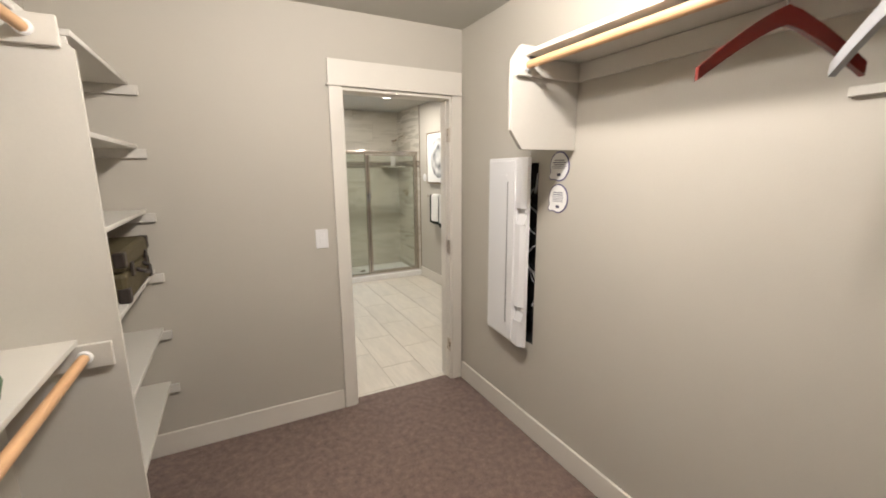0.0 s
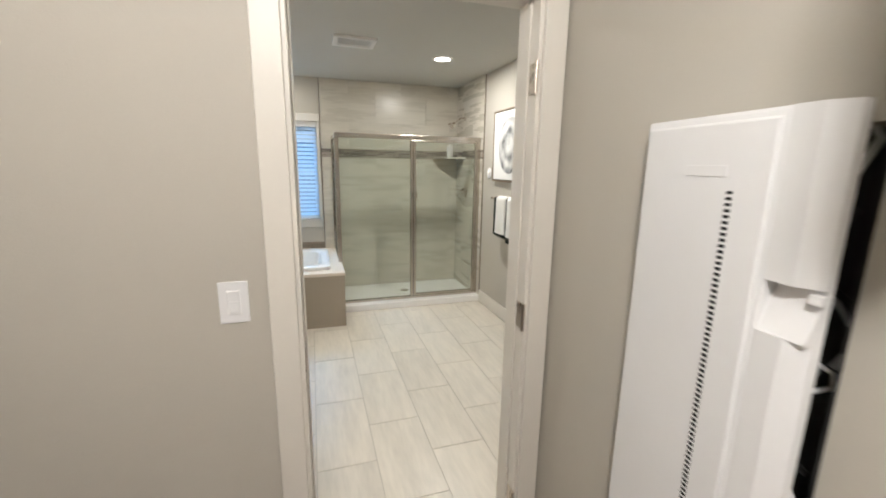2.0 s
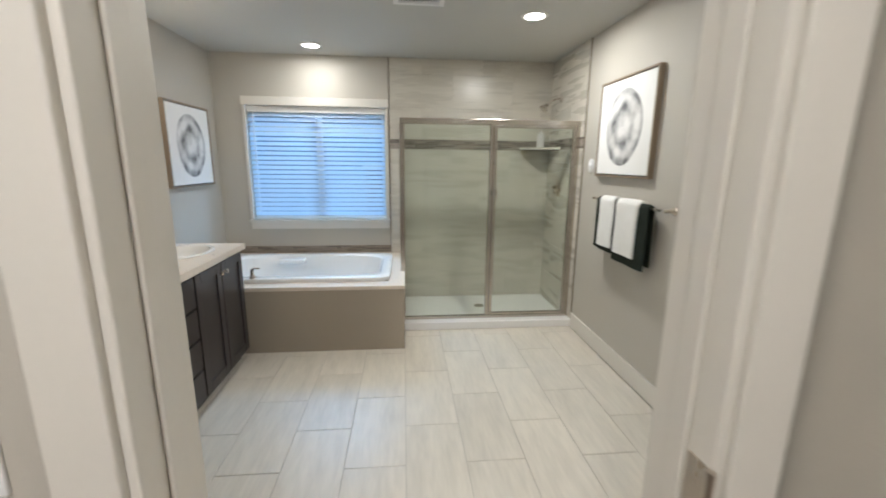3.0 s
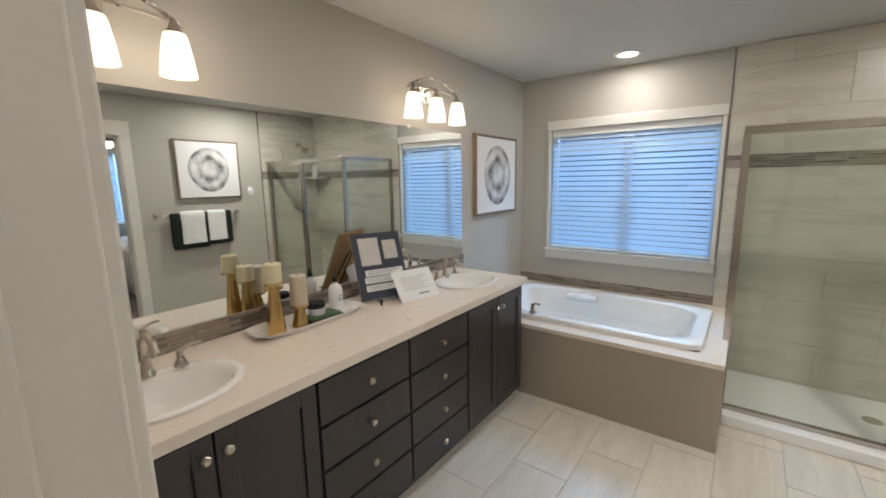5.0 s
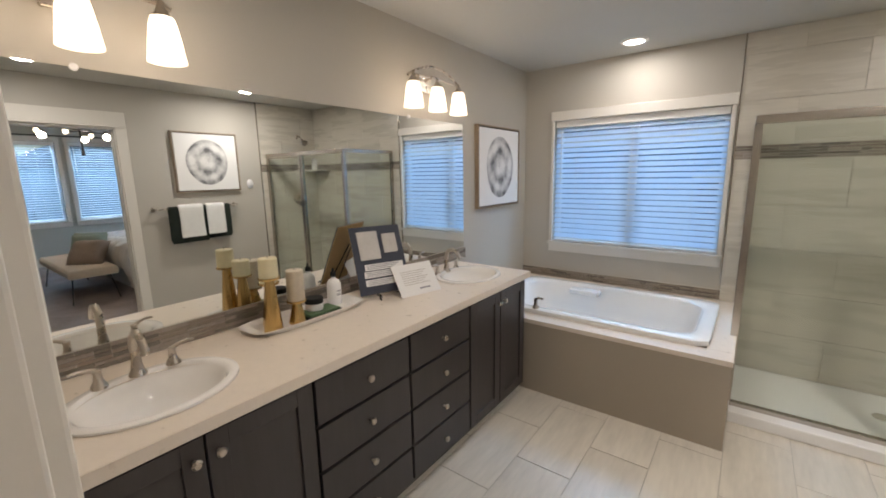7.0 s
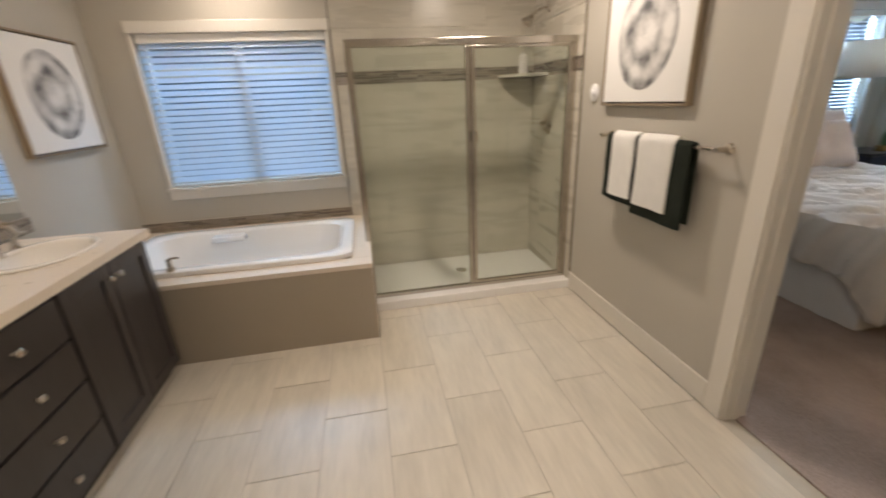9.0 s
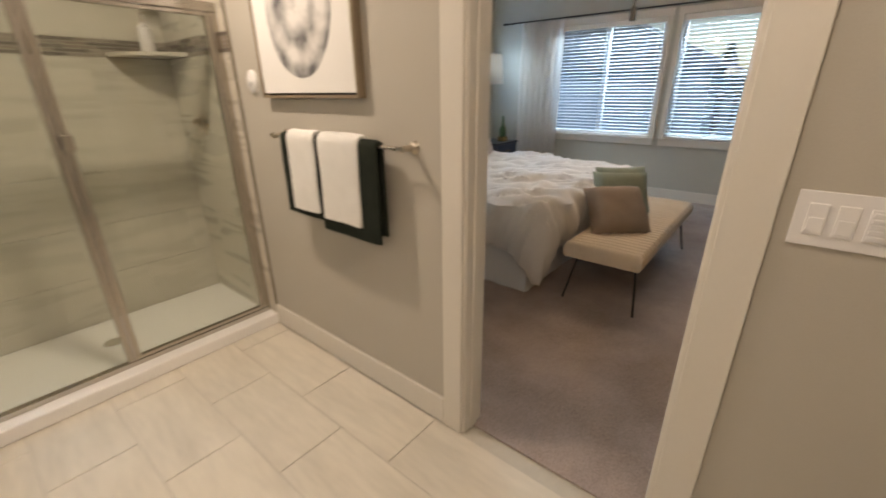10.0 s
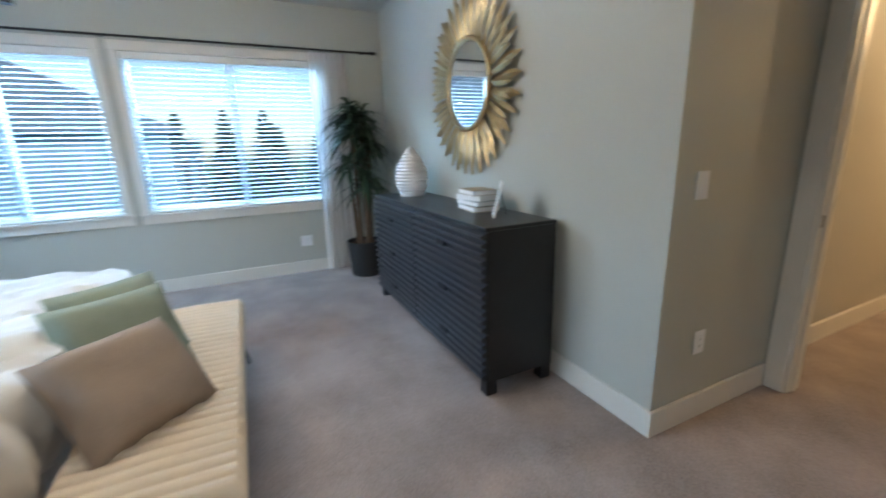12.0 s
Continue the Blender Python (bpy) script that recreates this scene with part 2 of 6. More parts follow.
LAWN = mat("lawn", (0.06, 0.11, 0.035), 0.95, vary=0.4, scale=0.6, fine=14)
CONIFER = mat("conifer", (0.045, 0.08, 0.055), 0.9, vary=0.4, scale=2, fine=9)


# ---- mesh helpers ----
def box(bm, x0, x1, y0, y1, z0, z1, bev=0.0):
    vs = bmesh.ops.create_cube(bm, size=1, matrix=Matrix.LocRotScale(((x0 + x1) / 2, (y0 + y1) / 2, (z0 + z1) / 2), None, (x1 - x0, y1 - y0, z1 - z0)))["verts"]
    if bev:
        es = list({e for v in vs for e in v.link_edges})
        bmesh.ops.bevel(bm, geom=es, offset=bev, segments=2, affect="EDGES", profile=0.5)
    return bm


def cyl(bm, a, b, r0, r1=None, seg=16):
    a, b = Vector(a), Vector(b)
    r1 = r0 if r1 is None else r1
    q = (b - a).to_track_quat("Z", "Y").to_matrix().to_4x4()
    bmesh.ops.create_cone(bm, cap_ends=True, segments=seg, radius1=r0, radius2=r1, depth=(b - a).length, matrix=Matrix.Translation((a + b) / 2) @ q)
    return bm


def lathe(bm, profile, at=(0, 0, 0), seg=32, sx=1.0, sy=1.0):
    """A body of revolution from (radius, height) pairs; sx and sy make it oval."""
    rings = []
    for r, z in profile:
        rings.append([bm.verts.new((at[0] + sx * r * math.cos(2 * math.pi * k / seg), at[1] + sy * r * math.sin(2 * math.pi * k / seg), at[2] + z)) for k in range(seg)])
    for p, q in zip(rings, rings[1:]):
        for k in range(seg):
            bm.faces.new((p[k], p[(k + 1) % seg], q[(k + 1) % seg], q[k]))
    bm.faces.new(rings[0][::-1])
    bm.faces.new(rings[-1])
    return bm


def tube(bm, pts, r, seg=10):
    """A round bar along a line of points."""
    pts = [Vector(p) for p in pts]
    rings = []
    for i, p in enumerate(pts):
        d = (pts[min(i + 1, len(pts) - 1)] - pts[max(i - 1, 0)]).normalized()
        side = d.orthogonal().normalized() if not rings else (last - d * last.dot(d)).normalized()
        last = side
        up = d.cross(side)
        rr = r[i] if isinstance(r, (list, tuple)) else r
        rings.append([bm.verts.new(p + rr * (math.cos(2 * math.pi * k / seg) * side + math.sin(2 * math.pi * k / seg) * up)) for k in range(seg)])
    for p, q in zip(rings, rings[1:]):
        for k in range(seg):
            bm.faces.new((p[k], p[(k + 1) % seg], q[(k + 1) % seg], q[k]))
    bm.faces.new(rings[0][::-1])
    bm.faces.new(rings[-1])
    return bm


def prism(bm, poly, origin, u, v, depth):
    """A plate: an outline in the plane of u and v, pulled out by the vector depth."""
    o, u, v, d = Vector(origin), Vector(u), Vector(v), Vector(depth)
    a = [bm.verts.new(o + u * p + v * q) for p, q in poly]
    b = [bm.verts.new(o + u * p + v * q + d) for p, q in poly]
    bm.faces.new(a[::-1])
    bm.faces.new(b)
    for k in range(len(poly)):
        bm.faces.new((a[k], a[(k + 1) % len(poly)], b[(k + 1) % len(poly)], b[k]))
    return bm


def cushion(bm, w, h, t, m, n=14, seed=0):
    """A stuffed pillow, w wide, h high and t thick, with drawn-in corners, at the pose m."""
    for s in (1, -1):
        g = [[None] * (n + 1) for _ in range(n + 1)]
        for i in range(n + 1):
            for j in range(n + 1):
                a, b = 2 * i / n - 1, 2 * j / n - 1
                puff = ((1 - a ** 4) * (1 - b ** 4)) ** 0.55
                pull = 1 - 0.07 * (1 - abs(a) * abs(b)) * 0
                edge = 1 - 0.05 * (1 - b * b) * abs(a) ** 3
                edge2 = 1 - 0.05 * (1 - a * a) * abs(b) ** 3
                wob = 0.012 * noise.noise((a * 2 + seed, b * 2, s))
                g[i][j] = bm.verts.new(m @ Vector((a * w / 2 * edge * pull, b * h / 2 * edge2, s * (t / 2 * puff + wob * puff))))
        for i in range(n):
            for j in range(n):
                f = (g[i][j], g[i + 1][j], g[i + 1][j + 1], g[i][j + 1])
                bm.faces.new(f if s > 0 else f[::-1])
    bmesh.ops.remove_doubles(bm, verts=bm.verts, dist=0.0005)
    return bm


def mesh_of(name, bm, material, smooth=False):
    bmesh.ops.recalc_face_normals(bm, faces=bm.faces)
    me = bpy.data.meshes.new(name)
    bm.to_mesh(me)
    bm.free()
    me.materials.append(material)
    if smooth:
        me.shade_smooth()
        try:
            me.set_sharp_from_angle(angle=radians(40))
        except AttributeError:
            pass
    return me


def part(name, bm, material, parent, label="", smooth=False):
    """One mesh under a thing or a part."""
    ob = new(name, mesh_of(name, bm, material, smooth))
    ob.parent = parent
    return tagged(ob, label)


def thing(name, at, label, category, group="", rz=0.0):
    """An empty at the base of a thing, to carry its parts."""
    ob = new(name)
    ob.empty_display_size = 0.1
    ob.matrix_basis = pose(*at, 0, 0, rz)
    return tagged(ob, label, category, group)


def solid(name, bm, material, label, category, group="", at=None, smooth=False):
    """A thing of one mesh."""
    ob = new(name, mesh_of(name, bm, material, smooth))
    if at:
        ob.matrix_basis = at
    return tagged(ob, label, category, group)


def structure(name, bm, material, label, category, smooth=False):
    ob = new(name, mesh_of(name, bm, material, smooth))
    return tagged(ob, label, category, kind="structure")


def B(*a, **k):
    return box(bmesh.new(), *a, **k)


def wall_x(name, x0, x1, y0, y1, z1, holes, material, label):
    """A wall along y with openings (y0, y1, z0, z1)."""
    bm = bmesh.new()
    at = y0
    for h0, h1, zb, zt in sorted(holes):
        if h0 > at:
            box(bm, x0, x1, at, h0, 0, z1)
        if zb > 0:
            box(bm, x0, x1, h0, h1, 0, zb)
        if zt < z1:
            box(bm, x0, x1, h0, h1, zt, z1)
        at = h1
    box(bm, x0, x1, at, y1, 0, z1)
    return structure(name, bm, material, label, "wall")


def wall_y(name, x0, x1, y0, y1, z1, holes, material, label):
    bm = bmesh.new()
    at = x0
    for h0, h1, zb, zt in sorted(holes):
        if h0 > at:
            box(bm, at, h0, y0, y1, 0, z1)
        if zb > 0:
            box(bm, h0, h1, y0, y1, 0, zb)
        if zt < z1:
            box(bm, h0, h1, y0, y1, zt, z1)
        at = h1
    box(bm, at, x1, y0, y1, 0, z1)
    return structure(name, bm, material, label, "wall")


# ---- the shell ----
H = 2.46
HB = 2.75
wall_closet_north = wall_y("wall_closet_north", -0.4, 3.13, 3.17, 3.302, H, [(1.284, 2.03, 0, 2.04)], PAINT, "greige painted wall with a doorway between closet and bathroom")
wall_closet_east = wall_x("wall_closet_east", 2.11, 2.23, -0.8, 3.17, H, [(2.36, 2.70, 0.575, 1.595)], PAINT, "greige painted closet wall with a recess for cables")
wall_closet_west = wall_x("wall_closet_west", -0.17, -0.05, -0.8, 3.17, H, [], PAINT, "greige painted closet wall behind the shelves")
wall_closet_south = wall_y("wall_closet_south", -0.05, 2.11, -0.92, -0.8, H, [], PAINT, "greige painted closet end wall")
wall_bath_west = wall_x("wall_bath_west", -0.32, -0.20, 3.302, 7.12, H, [], PAINT, "greige painted wall behind the vanity")
wall_bath_north = wall_y("wall_bath_north", -0.20, 3.13, 7.0, 7.12, H, [(0.09, 1.43, 0.885, 1.99)], PAINT, "greige painted wall with a window over the tub")
wall_bath_east = wall_x("wall_bath_east", 3.13, 3.25, -1.5, 7.87, HB, [(3.915, 4.666, 0, 2.04)], PAINT, "greige painted wall with a doorway to the bedroom")
wall_bed_north = wall_y("wall_bed_north", 3.25, 8.22, 7.75, 7.87, HB, [(6.85, 7.82, 0.80, 2.22), (5.1, 6.48, 1.56, 2.22)], BED_PAINT, "grey-green painted bedroom wall with two windows")
wall_bed_east = wall_x("wall_bed_east", 8.1, 8.22, 2.6, 7.75, HB, [(3.38, 5.09, 0.79, 2.22), (5.265, 6.70, 0.79, 2.22)], BED_PAINT, "grey-green painted bedroom wall with two wide windows")
wall_bed_south = wall_y("wall_bed_south", 4.62, 8.1, 2.595, 2.715, HB, [], BED_PAINT, "grey-green painted bedroom wall behind the dresser")
wall_bed_corner = wall_x("wall_bed_corner", 4.5, 4.62, 1.80, 2.715, HB, [], BED_PAINT, "grey-green painted corner beside the hall door")
wall_hall_north = wall_y("wall_hall_north", 3.25, 4.62, 1.68, 1.80, HB, [(3.62, 4.40, 0, 2.04)], BED_PAINT, "painted wall with the doorway to the hall")
wall_hall_east = wall_x("wall_hall_east", 4.62, 4.74, -1.5, 1.68, HB, [], PAINT, "hall wall in warm lamp light")
wall_hall_south = wall_y("wall_hall_south", 3.25, 4.62, -1.62, -1.5, HB, [], PAINT, "hall end wall in warm lamp light")
structure("ceiling_closet_bath", box(box(bmesh.new(), -0.4, 3.13, 3.17, 7.12, H, H + 0.1), -0.17, 2.23, -0.92, 3.17, H, H + 0.1), CEIL, "matt off-white painted ceiling over closet and bathroom", "ceiling")
structure("ceiling_bedroom", box(box(bmesh.new(), 3.13, 8.22, 1.68, 7.87, HB, HB + 0.1), 3.13, 4.74, -1.62, 1.68, HB, HB + 0.1), CEIL, "matt off-white painted ceiling over bedroom and hall", "ceiling")
structure("floor_closet", B(-0.17, 2.23, -0.92, 3.235, -0.1, 0.004), CARPET, "brown cut-pile carpet with a few worn stains", "carpet", )
floor_bath = structure("floor_bath", B(-0.32, 3.19, 3.235, 7.12, -0.1, -0.004), GROUT, "pale stone-look tile floor in staggered planks", "floor")
structure("floor_bedroom", B(3.19, 8.22, -1.62, 7.87, -0.1, 0.006), CARPET_B, "taupe grey cut-pile bedroom carpet", "carpet")


def baseboard(name, x0, x1, y0, y1, h=0.135):
    bm = B(x0, x1, y0, y1, 0.004, h, bev=0.004)
    return structure(name, bm, TRIM, "painted flat wooden baseboard", "baseboard")


BT = 0.016
baseboard("baseboard", 0.0, 1.205, 3.17 - BT, 3.17)
baseboard("baseboard", 2.11 - BT, 2.11, -0.8, 3.15)
baseboard("baseboard", -0.05, 2.09, -0.8, -0.8 + BT)
baseboard("baseboard", 3.13 - BT, 3.13, 4.757, 6.14)
baseboard("baseboard", 3.13 - BT, 3.13, 3.302, 3.822)
baseboard("baseboard", 2.12, 3.11, 3.302, 3.302 + BT)
baseboard("baseboard", 4.5, 8.09, 2.715, 2.715 + BT)
baseboard("baseboard", 4.5 - BT, 4.5, 1.82, 2.715 + BT)
baseboard("baseboard", 8.1 - BT, 8.1, 2.75, 7.73)
baseboard("baseboard", 3.27, 8.08, 7.75 - BT, 7.75)
baseboard("baseboard", 3.25, 3.25 + BT, 4.757, 7.73)
baseboard("baseboard", 3.25, 3.25 + BT, 1.82, 3.822)
baseboard("baseboard", 4.62 - BT, 4.62, -1.48, 1.68)


def door_frame(name, along, a0, a1, w0, w1, top, label, right=0.088, left=0.092):
    """Jambs, stops, casings and a head board with a cap round an opening a0..a1 in a wall w0..w1 thick."""
    ob = tagged(new(name), label, "door frame", kind="structure")

    def bx(n, p0, p1, q0, q1, z0, z1, bev=0.003):
        bm = B(p0, p1, q0, q1, z0, z1, bev=bev) if along == "x" else B(q0, q1, p0, p1, z0, z1, bev=bev)
        return part(n, bm, TRIM, ob)

    j = 0.018
    bx("jamb", a0 - 0.001, a0 + j, w0 - 0.002, w1 + 0.002, 0, top)
    bx("jamb", a1 - j, a1 + 0.001, w0 - 0.002, w1 + 0.002, 0, top)
    bx("head_jamb", a0 + j, a1 - j, w0 - 0.002, w1 + 0.002, top - j, top)
    mid = (w0 + w1) / 2
    bx("door_stop", a0 + j, a0 + j + 0.007, mid - 0.02, mid + 0.02, 0, top - j)
    bx("door_stop", a1 - j - 0.007, a1 - j, mid - 0.02, mid + 0.02, 0, top - j)
    for f0, f1, s in ((w0 - 0.015, w0 - 0.0, -1), (w1 + 0.0, w1 + 0.015, 1)):
        bx("casing", a0 - left, a0 + 0.005, f0, f1, 0, top + 0.002)
        bx("casing", a1 - 0.005, a1 + right, f0, f1, 0, top + 0.002)
        bx("head_casing", a0 - left - 0.002, a1 + right, f0 - (0.004 if s < 0 else 0), f1 + (0.004 if s > 0 else 0), top + 0.016, top + 0.15)
        bx("head_fillet", a0 - left - 0.012, a1 + right, f0 - (0.012 if s < 0 else 0), f1 + (0.012 if s > 0 else 0), top + 0.002, top + 0.016)
    return ob


closet_frame = door_frame("door_frame", "x", 1.284, 2.03, 3.17, 3.302, 2.04, "cream painted craftsman door casing with a wide head board", right=0.07, left=0.068)
bed_frame = door_frame("door_frame", "y", 3.915, 4.666, 3.13, 3.25, 2.04, "cream painted craftsman casing of the bedroom doorway")
hall_frame = door_frame("door_frame", "x", 3.62, 4.40, 1.68, 1.80, 2.04, "painted door casing to the hall")


for hz in (0.28, 1.02, 1.79):
    part("hinge", B(2.0085, 2.0135, 3.172, 3.21, hz - 0.045, hz + 0.045), NICKEL, closet_frame, "nickel door hinge leaf")
    k = part("hinge_pin", cyl(bmesh.new(), (2.007, 3.164, hz - 0.048), (2.007, 3.164, hz + 0.048), 0.006), NICKEL, closet_frame, smooth=True)
part("strike_plate", B(1.3005, 1.3035, 3.175, 3.21, 0.92, 0.98), NICKEL, closet_frame, "nickel strike plate")
part("strike_plate", B(3.14, 3.175, 3.9315, 3.9345, 0.895, 0.955), NICKEL, bed_frame, "nickel strike plate")
part("strike_plate", B(4.3805, 4.3835, 1.75, 1.79, 0.90, 0.96), NICKEL, hall_frame, "nickel strike plate")


# ---- windows and blinds ----
def window(name, along, a0, a1, zb, zt, face, out, label, mullion=None, slope=28.0, casing=0.055, material=BLIND, pitch=0.043, proud=0.03):
    """A window in a wall whose room face is at face and whose outside lies at face + out, with casing, sill, panes and a blind of slats."""
    s = 1 if out > 0 else -1
    ob = tagged(new(name), label, "window", kind="structure")

    def bx(n, p0, p1, q0, q1, z0, z1, m, bev=0.0, lab="", par=None):
        q0, q1 = min(q0, q1), max(q0, q1)
        bm = B(p0, p1, q0, q1, z0, z1, bev=bev) if along == "x" else B(q0, q1, p0, p1, z0, z1, bev=bev)
        return part(n, bm, m, par or ob, lab)

    o = face + out
    f = 0.045
    fr = bx("window_frame", a0, a0 + f, o - s * 0.05, o, zb, zt, WHITE)
    bx("frame_side", a1 - f, a1, o - s * 0.05, o, zb, zt, WHITE, par=fr)
    bx("frame_rail", a0 + f, a1 - f, o - s * 0.05, o, zb, zb + f, WHITE, par=fr)
    bx("frame_rail", a0 + f, a1 - f, o - s * 0.05, o, zt - f, zt, WHITE, par=fr)
    mid = (a0 + a1) / 2
    bx("mullion", mid - 0.03, mid + 0.03, o - s * 0.05, o, zb + f, zt - f, WHITE, par=fr)
    for p0, p1 in ((a0 + f, mid - 0.03), (mid + 0.03, a1 - f)):
        g = bx("pane", p0, p1, o - s * 0.028, o - s * 0.022, zb + f, zt - f, WGLASS)
        g.visible_shadow = False
    if casing:
        bx("casing", a0 - casing, a0 + 0.006, face - s * 0.018, face, zb, zt, TRIM, 0.003)
        bx("casing", a1 - 0.006, a1 + casing, face - s * 0.018, face, zb, zt, TRIM, 0.003)
        bx("head_casing", a0 - casing - 0.007, a1 + casing + 0.007, face - s * 0.026, face, zt, zt + 0.08, TRIM, 0.004)
        bx("apron", a0 - casing, a1 + casing, face - s * 0.018, face, zb - 0.095, zb - 0.022, TRIM, 0.003)
    bx("window_sill", a0 - casing - 0.01, a1 + casing + 0.01, face - s * 0.035, face + out * 0.6, zb - 0.022, zb, TRIM, 0.004)
    blind = thing("window_blind", ((mid, face + s * proud, zt) if along == "x" else (face + s * proud, mid, zt)), "white horizontal slat blind lowered over the window", "blind", "window blinds", rz=0 if along == "x" else 90)
    w = (a1 - a0) / 2 - 0.012
    part("head_rail", B(-w, w, -0.025, 0.025, -0.06, -0.002, bev=0.003), WHITE, blind)
    slat = mesh_of("slat", B(-w, w, -0.024, 0.024, -0.0014, 0.0014), material)
    n = int((zt - zb - 0.09) / pitch)
    for k in range(n):
        q = new("slat", slat)
        q.parent = blind
        q.matrix_basis = pose(0, 0, -0.08 - k * pitch, slope * (1 if along == "x" else 1), 0, random.uniform(-0.15, 0.15))
    part("bottom_rail", B(-w, w, -0.024, 0.024, -(zt - zb) + 0.004, -(zt - zb) + 0.022, bev=0.003), WHITE, blind)
    for c in (-0.7, 0, 0.7):
        part("ladder_cord", cyl(bmesh.new(), (c * w, -0.026, -0.05), (c * w, -0.026, -(zt - zb) + 0.02), 0.0012, seg=6), WHITE, blind)
    part("wand", cyl(bmesh.new(), (-w + 0.06, -0.034 if along == "x" else 0.034, -0.05), (-w + 0.06, -0.034 if along == "x" else 0.034, -0.55), 0.004, seg=8), WHITE, blind)
    return ob


window("window_1", "x", 0.09, 1.43, 0.885, 1.99, 7.0, 0.12, "bathroom window over the tub with cream casing", slope=47, casing=0.022, proud=0.028, pitch=0.046)
# bedroom blinds use the slat colour with dimmed blue daylight painted in
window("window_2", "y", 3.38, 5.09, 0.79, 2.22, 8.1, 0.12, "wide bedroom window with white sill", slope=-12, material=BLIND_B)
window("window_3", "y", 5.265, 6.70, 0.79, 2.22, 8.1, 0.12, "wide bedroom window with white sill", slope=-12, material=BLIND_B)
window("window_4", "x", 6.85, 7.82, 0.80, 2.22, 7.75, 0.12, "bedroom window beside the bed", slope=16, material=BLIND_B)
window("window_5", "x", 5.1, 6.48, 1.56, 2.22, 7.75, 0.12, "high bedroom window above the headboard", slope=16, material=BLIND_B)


# ---- closet ----
def closet_tower():
    ob = thing("closet_shelf_tower", (0, 0, 0), "built-in greige shelf tower with six open shelves", "shelving")
    poly = [(-0.05, 0.004), (0.283, 0.004), (0.283, 1.925), (0.14, 2.06), (-0.05, 2.06)]
    part("side_panel", prism(bmesh.new(), poly, (0, 2.345, 0), (1, 0, 0), (0, 0, 1), (0, 0.02, 0)), SHELF, ob)
    for z in (0.435, 0.745, 1.06, 1.375, 1.69, 1.985):
        sh = part("shelf", B(-0.05, 0.275, 2.365, 3.169, z - 0.019, z, bev=0.003), SHELF, ob)
        part("cleat", B(-0.05, 0.312, 3.15, 3.1695, z - 0.065, z - 0.02, bev=0.002), SHELF, sh)
        part("cleat", B(-0.05, 0.262, 2.366, 2.384, z - 0.065, z - 0.02, bev=0.002), SHELF, sh)
    return ob


closet_tower()


def hanging_shelf(name, x0, x1, xr, y0, y1, z, label, flip=1):
    ob = thing(name, (0, 0, 0), label, "closet shelf")
    part("shelf", B(x0, x1, y0, y1, z - 0.019, z, bev=0.003), SHELF, ob)
    cl = (x1 - 0.12, x1 + 0.09) if flip > 0 else (x0, x1)
    part("cleat", B(cl[0], cl[1], y1 - 0.018, y1, z - 0.105, z - 0.0195, bev=0.003), SHELF, ob)
    rod = part("closet_rod", cyl(bmesh.new(), (xr, y0, z - 0.062), (xr, y1 - 0.019, z - 0.062), 0.0165, seg=20), ROD, ob, "round pine closet rod", smooth=True)
    part("rod_socket", cyl(bmesh.new(), (xr, y1 - 0.019, z - 0.062), (xr, y1 - 0.032, z - 0.062), 0.024, 0.021, seg=20), PLASTIC, rod, "white plastic rod socket", smooth=True)
    return ob


hanging_shelf("low_closet_shelf", -0.05, 0.165, 0.18, -0.79, 2.345, 1.015, "painted lower closet shelf with a pine rod")
hanging_shelf("high_closet_shelf", -0.05, 0.165, 0.18, -0.79, 2.345, 2.03, "painted upper closet shelf with a pine rod")

rs = thing("wall_closet_shelf", (0, 0, 0), "painted closet shelf on end brackets with a pine rod", "closet shelf")
outline = [(2.109, 1.645), (1.80, 1.645), (1.74, 1.723), (1.74, 2.0), (1.785, 2.065), (2.109, 2.065)]
part("bracket", prism(bmesh.new(), outline, (0, 2.112, 0), (1, 0, 0), (0, 0, 1), (0, 0.02, 0)), SHELF, rs)
part("shelf", B(1.79, 2.109, -0.79, 2.111, 2.018, 2.037, bev=0.003), SHELF, rs)
part("cleat", B(1.755, 2.109, 2.093, 2.111, 1.94, 2.017, bev=0.003), SHELF, rs)
part("wall_cleat", B(2.091, 2.109, -0.79, 2.093, 1.94, 2.017, bev=0.003), SHELF, rs)
rr = part("closet_rod", cyl(bmesh.new(), (1.80, -0.79, 1.98), (1.80, 2.092, 1.98), 0.0165, seg=20), ROD, rs, "round pine closet rod", smooth=True)
part("rod_socket", cyl(bmesh.new(), (1.80, 2.092, 1.98), (1.80, 2.079, 1.98), 0.024, 0.021, seg=20), PLASTIC, rr, smooth=True)
part("middle_bracket", prism(bmesh.new(), [(2.109, 1.735), (2.095, 1.735), (1.82, 1.955), (1.82, 2.017), (2.109, 2.017)], (0, 1.02, 0), (1, 0, 0), (0, 0, 1), (0, 0.018, 0)), SHELF, rs)
part("mounting_block", B(2.093, 2.109, 0.96, 1.16, 1.735, 1.76, bev=0.003), SHELF, rs)


